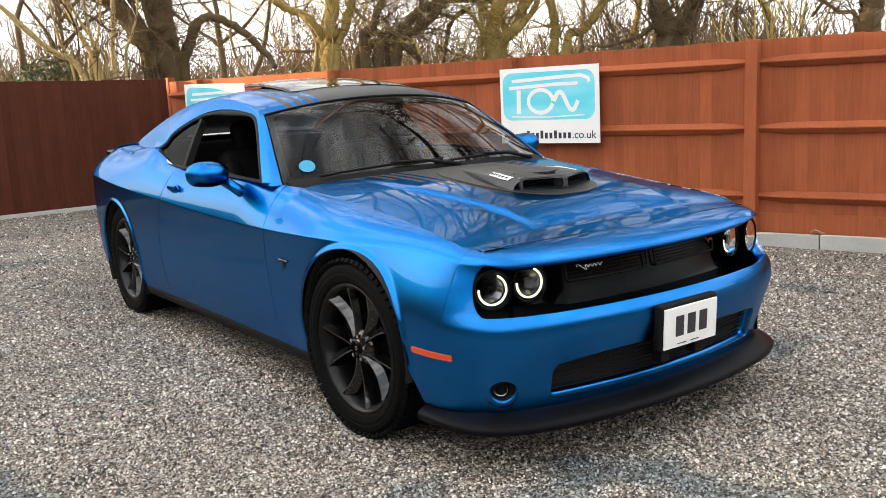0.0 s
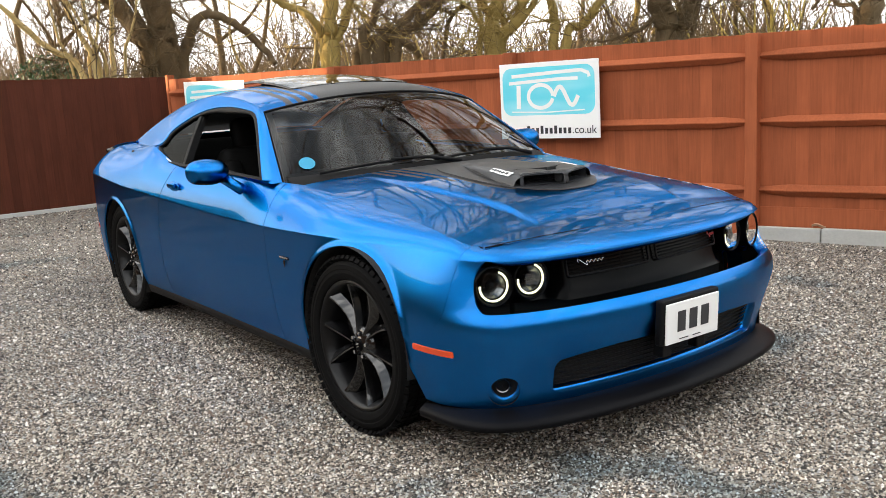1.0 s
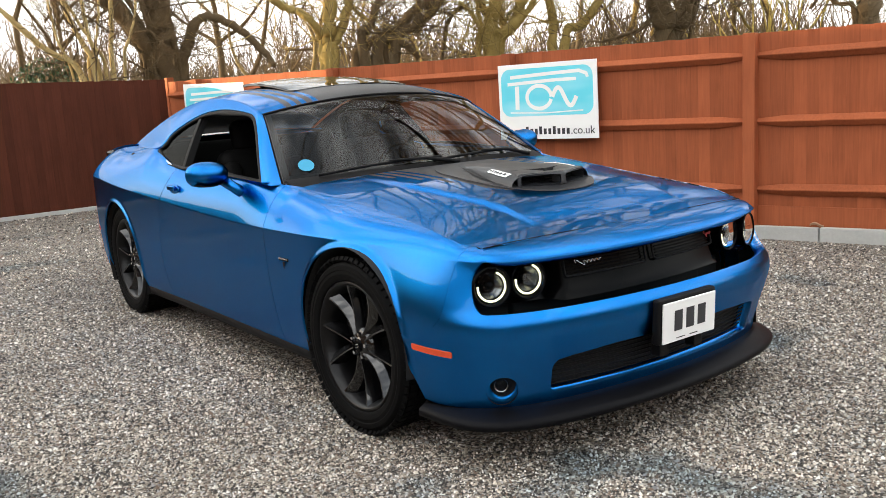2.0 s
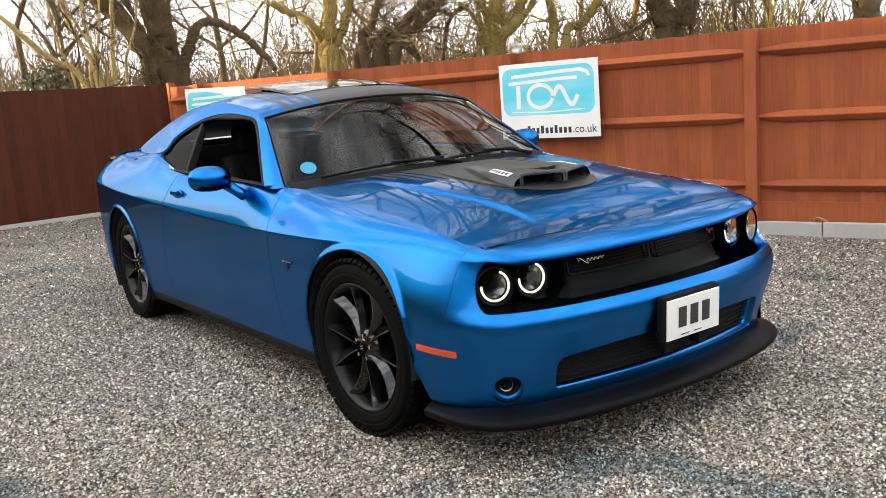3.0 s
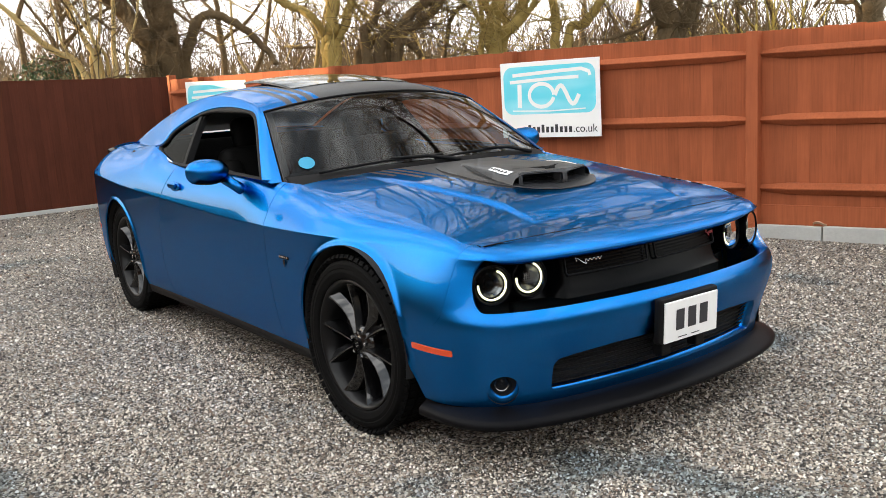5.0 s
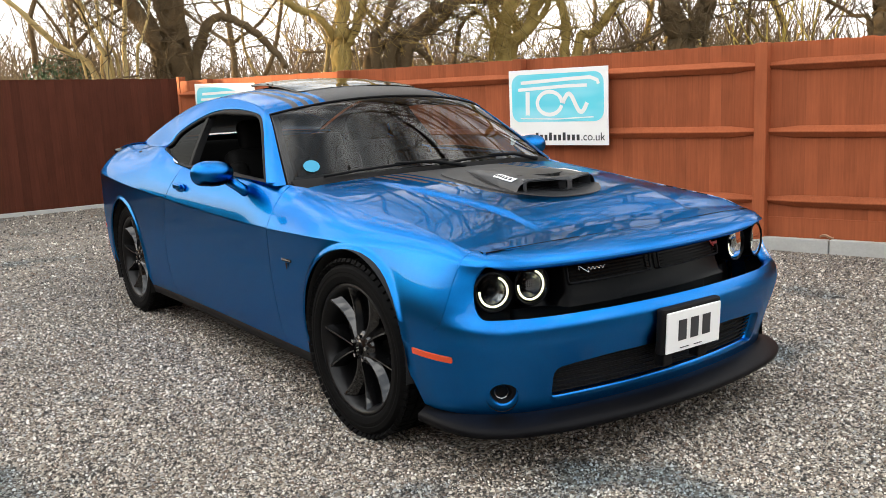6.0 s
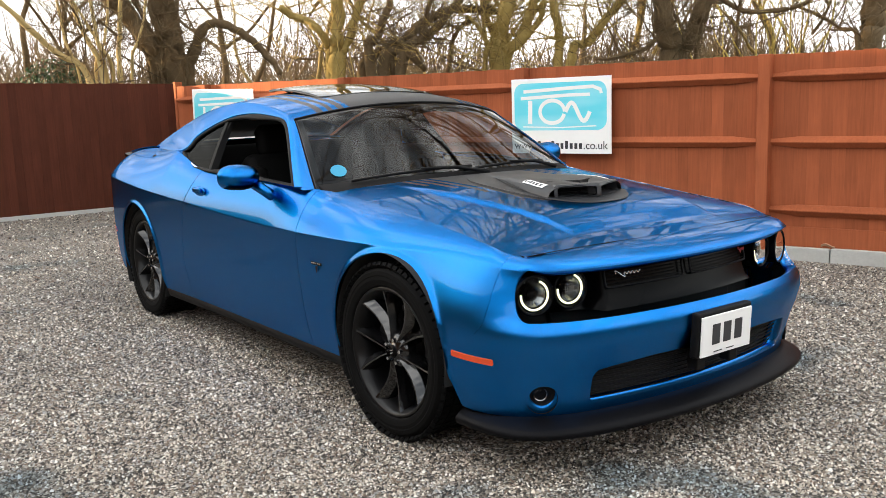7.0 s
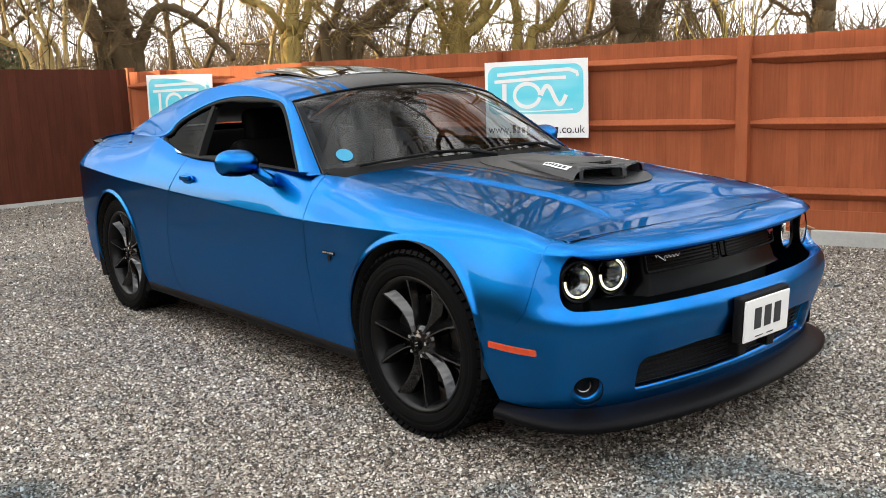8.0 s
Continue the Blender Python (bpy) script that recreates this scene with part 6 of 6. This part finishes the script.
def limb_tree(name_label, az, dist, limbs, mat, seed, twigs=5, tall=6.5, twig_mat=None, over=()):
    """A tree whose main limbs are sketched as (right, up) metres with a thickness; limbs that leave upwards go on into a crown of twigs."""
    rnd = random.Random(seed)
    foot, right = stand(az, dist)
    away = Vector((-right.y, right.x, 0))
    t = thing("tree", name_label, "tree", group="bare trees beyond the fence")
    for pts, r0, r1, crown in limbs:
        keys = [foot + right * float(a) + Vector((0, 0, b)) + away * rnd.uniform(-0.12, 0.12) for a, b in pts]
        n = len(keys)
        cs = [spline(range(n), [k[i] for k in keys]) for i in range(3)]
        ts = np.linspace(0, n - 1, 6 * n)
        line = [Vector((float(cs[0](q)), float(cs[1](q)), float(cs[2](q)))) + Vector((rnd.gauss(0, 1), rnd.gauss(0, 1), rnd.gauss(0, 1))) * r0 * 0.10 for q in ts]
        rad = [(r0 + (r1 - r0) * q / (n - 1)) * rnd.uniform(0.88, 1.14) for q in ts]
        part("limb", tube(line, rad, 10), mat, t, smooth=True)
        bm = bmesh.new()
        for k in range(twigs if r0 > 0.031 else 1):
            i = rnd.randint(len(line) // 4, len(line) - 1)
            d = Vector((rnd.gauss(0, 1), rnd.gauss(0, 1), rnd.gauss(0.3, 0.8))).normalized()
            grow(bm, line[i], d, rnd.uniform(0.5, 1.4), min(0.016, rad[i] * 0.4), rnd, 2, spread=0.55)
        if crown:
            d = (line[-1] - line[-4]).normalized()
            for k in range(2 if tall < 8 else 3):
                grow(bm, line[-1], d + Vector((rnd.gauss(0, 0.35), rnd.gauss(0, 0.35), 0.35)), tall * rnd.uniform(0.8, 1.5), r1 * 0.9, rnd, 3, spread=0.5)
        part("crown", bm, twig_mat or mat, t, "bare branches and twigs", smooth=True)
    # high branches that reach out over the yard
    for z, way, ln, r in over:
        bm = bmesh.new()
        grow(bm, foot + Vector((0, 0, z)), Vector(way), ln, r, rnd, 3, spread=0.5, lift=0.05)
        part("overhanging_branch", bm, mat, t, "bare overhanging branch", smooth=True)
    return t


def sketch(points, x0, y0, z0, k):
    """Picture pixels to metres: right and up of a foot, k metres a pixel."""
    return [((x - x0) * k, z0 + (y0 - y) * k) for x, y in points]


# leaning pale stems by the side fence
a = lambda *p: sketch(p, 160, 138, 1.82, 0.0095)
limb_tree("bare pale-barked shrub tree with several leaning stems", 164.6, 15.2,
          [([(0.1, -0.1)] + a((150, 138), (110, 95), (60, 45), (15, -2), (-60, -90)), 0.055, 0.035, True),
           ([(0.15, -0.1)] + a((170, 138), (155, 80), (135, 20), (128, -60)), 0.045, 0.03, True),
           ([(0.2, -0.1)] + a((176, 138), (166, 70), (160, 0), (150, -90)), 0.036, 0.025, True),
           ([(0.35, -0.1)] + a((196, 138), (200, 70), (208, 0), (222, -100)), 0.042, 0.03, True),
           ([(0.2, -0.1)] + a((160, 138), (170, 90), (185, 30), (190, -40)), 0.026, 0.016, True),
           ([(0.3, -0.1)] + a((186, 138), (178, 95), (150, 40), (120, -20)), 0.030, 0.018, True),
           ([(0.5, -0.1)] + a((215, 138), (222, 85), (240, 40), (250, -30)), 0.028, 0.018, True),
           ([(-0.2, -0.1)] + a((135, 138), (120, 80), (112, 20), (100, -50)), 0.024, 0.016, True)], BARK_PALE, 11, 7, 3.2, twig_mat=TWIG)
# thick ivy-stemmed trunk with an arching limb
a = lambda *p: sketch(p, 305, 135, 1.86, 0.010)
limb_tree("thick bare tree wrapped in old ivy stems with an arching limb", 160.3, 16.0,
          [([(0.0, -0.1)] + a((306, 135), (307, 70), (300, 0), (290, -120)), 0.21, 0.17, True),
           ([(-0.2, -0.1)] + a((280, 132), (272, 80), (245, 35), (212, -5), (180, -70)), 0.085, 0.16, True),
           ([(-0.1, -0.1)] + a((290, 132), (283, 85), (262, 45), (240, 5)), 0.05, 0.05, False),
           ([(-0.1, -0.1)] + a((285, 132), (292, 75), (280, 30), (285, -20)), 0.045, 0.05, False),
           ([(0.2, -0.1)] + a((330, 138), (341, 95), (356, 58), (385, 44), (425, 62), (462, 98), (482, 130)), 0.11, 0.05, False),
           ([(0.1, -0.1)] + a((325, 135), (322, 90), (318, 40), (325, -30)), 0.05, 0.04, False)]
          + [([(-0.25 + 0.05 * k, -0.1)] + a((268 + 5 * k, 132), (262 + 5 * k + 6 * math.sin(3 * k), 88), (236 + 7 * k + 5 * math.sin(5 * k), 42), (196 + 11 * k, -12)), 0.022 + 0.006 * (k % 3), 0.026, False) for k in range(6)],
          BARK_DARK, 12, 6, 6.0)
# forked tree with a cut stub
a = lambda *p: sketch(p, 590, 118, 1.91, 0.010)
limb_tree("bare forked tree with a cut stub limb", 150.6, 16.0,
          [([(0.05, -0.1)] + a((592, 118), (596, 70), (600, 0), (606, -110)), 0.14, 0.10, True),
           ([(-0.1, -0.1)] + a((582, 112), (580, 70), (560, 40), (530, 24), (502, 8)), 0.075, 0.06, False),
           ([(0.1, -0.1)] + a((600, 115), (612, 72), (626, 35), (642, -5), (668, -80)), 0.085, 0.06, True)], BARK_MOSS, 13, 8, 6.0)
# sprawling willow limbs
a = lambda *p: sketch(p, 700, 108, 1.96, 0.010)
limb_tree("sprawling bare willow with low arching limbs", 146.7, 16.2,
          [([(-0.55, -0.1)] + a((636, 120), (652, 95), (668, 78), (700, 78), (728, 92), (748, 114)), 0.085, 0.055, False),
           ([(-0.2, -0.1)] + a((650, 90), (662, 60), (676, 30), (690, -5), (705, -90)), 0.09, 0.06, True),
           ([(0.0, -0.1)] + a((675, 112), (700, 75), (735, 40), (775, 18), (830, 8), (905, 22)), 0.12, 0.06, False),
           ([(0.1, -0.1)] + a((690, 80), (715, 72), (745, 55), (752, 25), (775, -40)), 0.055, 0.04, True),
           ([(0.3, -0.1)] + a((705, 112), (745, 60), (790, 20), (835, -30)), 0.10, 0.06, True),
           ([(0.5, -0.1)] + a((790, 110), (800, 60), (815, 40), (838, 28)), 0.045, 0.03, False)], BARK_DARK, 14, 9, 9.0,
          over=((5.0, (0.75, -0.7, 0.4), 8.5, 0.08),))
# mossy pollard group
a = lambda *p: sketch(p, 880, 95, 2.0, 0.010)
limb_tree("mossy pollarded bare tree with thick twisted stems", 140.0, 16.0,
          [([(-0.1, -0.1)] + a((866, 98), (868, 55), (880, 15), (893, -20), (905, -110)), 0.13, 0.12, True),
           ([(0.05, -0.1)] + a((880, 100), (902, 65), (920, 25), (934, -15), (950, -90)), 0.10, 0.09, True),
           ([(0.0, -0.1)] + a((872, 98), (893, 72), (918, 52), (938, 30), (950, -5)), 0.075, 0.05, False),
           ([(0.9, -0.1)] + a((972, 95), (976, 62), (968, 25), (964, -20), (960, -110)), 0.085, 0.075, True),
           ([(1.0, -0.1)] + a((992, 96), (1015, 72), (1038, 50), (1060, 22), (1084, -5), (1130, -70)), 0.085, 0.06, True),
           ([(-0.3, -0.1)] + a((845, 100), (850, 70), (838, 40), (815, 15)), 0.05, 0.03, False)], BARK_MOSS, 15, 12, 8.5)
# big dark forked trunk
a = lambda *p: sketch(p, 1190, 75, 2.02, 0.010)
limb_tree("large dark bare tree forking low", 129.8, 16.0,
          [([(0.0, -0.1)] + a((1186, 85), (1180, 40), (1172, 0), (1160, -110)), 0.22, 0.15, True),
           ([(0.1, -0.1)] + a((1196, 85), (1212, 55), (1226, 25), (1240, -5), (1275, -100)), 0.17, 0.12, True),
           ([(-0.1, -0.1)] + a((1175, 70), (1148, 62), (1118, 72), (1085, 80), (1055, 76)), 0.05, 0.02, False),
           ([(0.2, -0.1)] + a((1240, 10), (1290, 5), (1350, 12), (1385, 8), (1420, -8), (1480, -30)), 0.05, 0.03, False)], BARK_DARK, 16, 12, 10.0,
          over=((5.5, (-0.05, -1, 0.35), 8.5, 0.08),))
a = lambda *p: sketch(p, 1545, 55, 2.1, 0.0112)
limb_tree("thick bare tree with rough bark", 119.0, 18.0,
          [([(0.0, -0.1)] + a((1548, 60), (1552, 0), (1556, -130)), 0.24, 0.18, True),
           ([(-0.2, -0.1)] + a((1530, 55), (1512, 30), (1480, 10), (1440, -10)), 0.05, 0.03, False)], BARK_DARK, 17, 10, 11.0)
# large tree whose crown hangs over the yard
limb_tree("large bare tree whose crown overhangs the yard", 108.5, 11.5,
          [([(0.0, -0.1), (0.05, 2.0), (-0.1, 4.2), (-0.6, 6.0), (-1.6, 7.6)], 0.24, 0.11, True),
           ([(-0.1, 3.4), (-1.2, 4.9), (-2.6, 5.8), (-4.2, 6.6)], 0.13, 0.07, True),
           ([(-0.1, 4.2), (0.6, 5.6), (1.0, 7.4), (1.2, 9.0)], 0.13, 0.08, True),
           ([(-0.6, 6.0), (-2.0, 7.2), (-3.6, 8.8), (-5.2, 10.0)], 0.11, 0.06, True)], BARK_DARK, 18, 6, 8.0,
          over=((6.3, (-0.12, -1, 0.22), 8.5, 0.09), (5.8, (-0.35, -1, 0.28), 8.0, 0.10), (6.6, (0.12, -1, 0.3), 7.5, 0.09), (5.2, (-0.05, -1, 0.38), 8.0, 0.11), (5.0, (-0.22, -1, 0.5), 9.0, 0.12),
                (6.0, (0.05, -0.9, 0.6), 9.0, 0.12), (4.6, (-0.5, -1, 0.4), 9.0, 0.10), (7.0, (-0.2, -1, 0.42), 9.5, 0.10)))
# a second row of bare trees, farther off
for az, dist, seed, mat, stems in (
        (167.5, 19.0, 41, BARK_DARK, ((0, 0, (0.3, 0.1, 1), 5.0, 0.09, 5), (0.3, 0.2, (-0.4, 0.1, 1), 4.5, 0.07, 4))),
        (157.2, 21.0, 42, BARK_DARK, ((0, 0, (-0.2, 0.1, 1), 6.0, 0.10, 6), (0.4, 0.1, (0.5, 0.3, 1), 5.0, 0.08, 5))),
        (153.0, 19.5, 43, BARK_PALE, ((0, 0, (0.4, 0.2, 1), 5.0, 0.07, 5), (0.2, 0.3, (-0.5, 0, 1), 4.5, 0.06, 5))),
        (144.2, 19.5, 44, BARK_MOSS, ((0, 0, (0.6, 0.3, 1), 5.5, 0.11, 6), (0.2, 0.1, (-0.7, -0.2, 1), 5.0, 0.09, 6))),
        (136.2, 20.0, 45, BARK_DARK, ((0, 0, (-0.6, -0.2, 1), 5.5, 0.10, 6), (0.3, 0.3, (0.5, 0.4, 1), 5.0, 0.08, 5))),
        (133.0, 22.5, 46, BARK_MOSS, ((0, 0, (0.3, 0.2, 1), 6.0, 0.10, 6),)),
        (125.6, 21.5, 47, BARK_DARK, ((0, 0, (0.5, 0.2, 1), 5.5, 0.09, 6), (0.2, 0.1, (-0.6, -0.1, 1), 5.0, 0.08, 5))),
        (121.3, 20.0, 48, BARK_MOSS, ((0, 0, (-0.5, -0.3, 1), 5.0, 0.08, 6),))):
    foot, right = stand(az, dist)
    tree(foot.x, foot.y, stems, mat, seed, "bare winter tree with crooked forking branches")
# yellow-stemmed willow clump
rnd = random.Random(4)
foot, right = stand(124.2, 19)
clump = thing("willow_shrub", "clump of bright yellow willow stems", "shrub")
for k in range(16):
    bm = bmesh.new()
    p = foot + right * rnd.uniform(-0.7, 0.7)
    grow(bm, p, Vector((rnd.gauss(0, 0.06), rnd.gauss(0, 0.06), 1)), rnd.uniform(3.5, 5), 0.03, rnd, 0, lift=0.2)
    part("stem", bm, REED, clump)


def brush(name, count, az0, az1, d0, d1, h0, h1, r, mat, seed, label, bend=0.25, fork=3):
    """A thicket: thin crooked stems with side shoots, as one mass."""
    g = np.random.default_rng(seed)
    az, dist = np.radians(g.uniform(az0, az1, count)), g.uniform(d0, d1, count)
    base = np.stack([CAMERA_AT.x + np.cos(az) * dist, CAMERA_AT.y + np.sin(az) * dist, np.full(count, -0.1)], 1)
    h = g.uniform(h0, h1, count) * (0.75 + 0.5 * np.abs(np.sin(az * 23 + seed)) * np.abs(np.sin(az * 9.1)))
    way = np.stack([g.normal(0, bend, count), g.normal(0, bend, count), np.ones(count)], 1)
    starts, ways, lens, rads = [base], [way], [h], [np.full(count, r)]
    for k in range(fork):
        f = g.uniform(0.25, 0.85, count)
        starts.append(base + way * (h * f)[:, None])
        ways.append(way * 0.5 + g.normal(0, 0.55, (count, 3)) + np.array([0, 0, 0.25]))
        lens.append(h * g.uniform(0.25, 0.55, count))
        rads.append(np.full(count, r * 0.55))
    s, w, ln, rr = np.concatenate(starts), np.concatenate(ways), np.concatenate(lens), np.concatenate(rads)
    n, seg = len(s), 3
    pts = [s]
    for k in range(seg):
        w = w + g.normal(0, 0.30, (n, 3))
        pts.append(pts[-1] + w / np.linalg.norm(w, axis=1, keepdims=True) * (ln / seg)[:, None])
    pts = np.stack(pts, 1)
    off = np.array([(1, 0, 0), (-0.5, 0.866, 0), (-0.5, -0.866, 0)])
    taper = np.linspace(1, 0.25, seg + 1)
    v = pts[:, :, None, :] + off[None, None] * (rr[:, None] * taper[None])[:, :, None, None]
    v = v.reshape(-1, 3)
    quad = []
    for k in range(seg):
        for j in range(3):
            quad.append((k * 3 + j, k * 3 + (j + 1) % 3, (k + 1) * 3 + (j + 1) % 3, (k + 1) * 3 + j))
    f = (np.array(quad)[None] + (3 * (seg + 1)) * np.arange(n)[:, None, None]).reshape(-1, 4)
    me = bpy.data.meshes.new(name)
    me.vertices.add(len(v))
    me.vertices.foreach_set("co", v.ravel())
    me.loops.add(f.size)
    me.loops.foreach_set("vertex_index", f.ravel())
    me.polygons.add(len(f))
    me.polygons.foreach_set("loop_start", np.arange(0, f.size, 4))
    me.update(calc_edges=True)
    return tagged(link(name, me, mat), label, "thicket", kind="stuff")


brush("near_thicket", 1200, 112, 172, 15.5, 20, 1.5, 2.9, 0.008, TWIG, 21, "thin bare undergrowth behind the fence", 0.6, 5)
brush("thicket", 3600, 108, 175, 21, 34, 1.6, 2.9, 0.020, BRUSH, 22, "dry brown winter thicket", 0.65, 5)
brush("far_woods", 1900, 108, 176, 45, 75, 2.8, 5.6, 0.085, BRUSH, 23, "far bare brown woods", 0.5, 5)
brush("saplings", 140, 108, 176, 17, 27, 3.5, 8, 0.011, TWIG, 24, "tall thin bare saplings", 0.2, 9)
# hedgerow added out of view, only for the car's paint to mirror
brush("hedgerow", 600, 190, 455, 38, 60, 2.5, 5.0, 0.06, BRUSH, 25, "bare hedgerow added out of view for reflections", 0.25, 4)


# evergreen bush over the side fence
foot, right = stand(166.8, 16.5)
g = np.random.default_rng(9)
n = 2600
c = g.normal(0, 1, (n, 3))
c = c / np.linalg.norm(c, axis=1, keepdims=True) * g.uniform(0.35, 1, (n, 1)) ** 0.5 * np.array([0.75, 0.75, 0.95]) + np.array([foot.x, foot.y, 1.35])
u = g.normal(0, 1, (n, 3))
u /= np.linalg.norm(u, axis=1, keepdims=True)
w = np.cross(u, g.normal(0, 1, (n, 3)))
w /= np.linalg.norm(w, axis=1, keepdims=True)
nn = np.cross(u, w)
verts = np.stack([c - u * 0.05, c + w * 0.022 + nn * 0.006, c + u * 0.05, c - w * 0.022 + nn * 0.006], 1).reshape(-1, 3)
faces = [(4 * i, 4 * i + 1, 4 * i + 2) for i in range(n)] + [(4 * i, 4 * i + 2, 4 * i + 3) for i in range(n)]
bush = thing("evergreen_bush", "dark green evergreen bush behind the fence", "bush")
link("foliage", raw_mesh("foliage", verts, faces), LEAF, bush, "dark glossy leaves")
bm = bmesh.new()
for k in range(5):
    grow(bm, Vector((foot.x, foot.y, -0.1)), Vector((random.gauss(0, 0.3), random.gauss(0, 0.3), 1)), 1.9, 0.03, random.Random(k), 1)
part("stems", bm, BARK_DARK, bush)
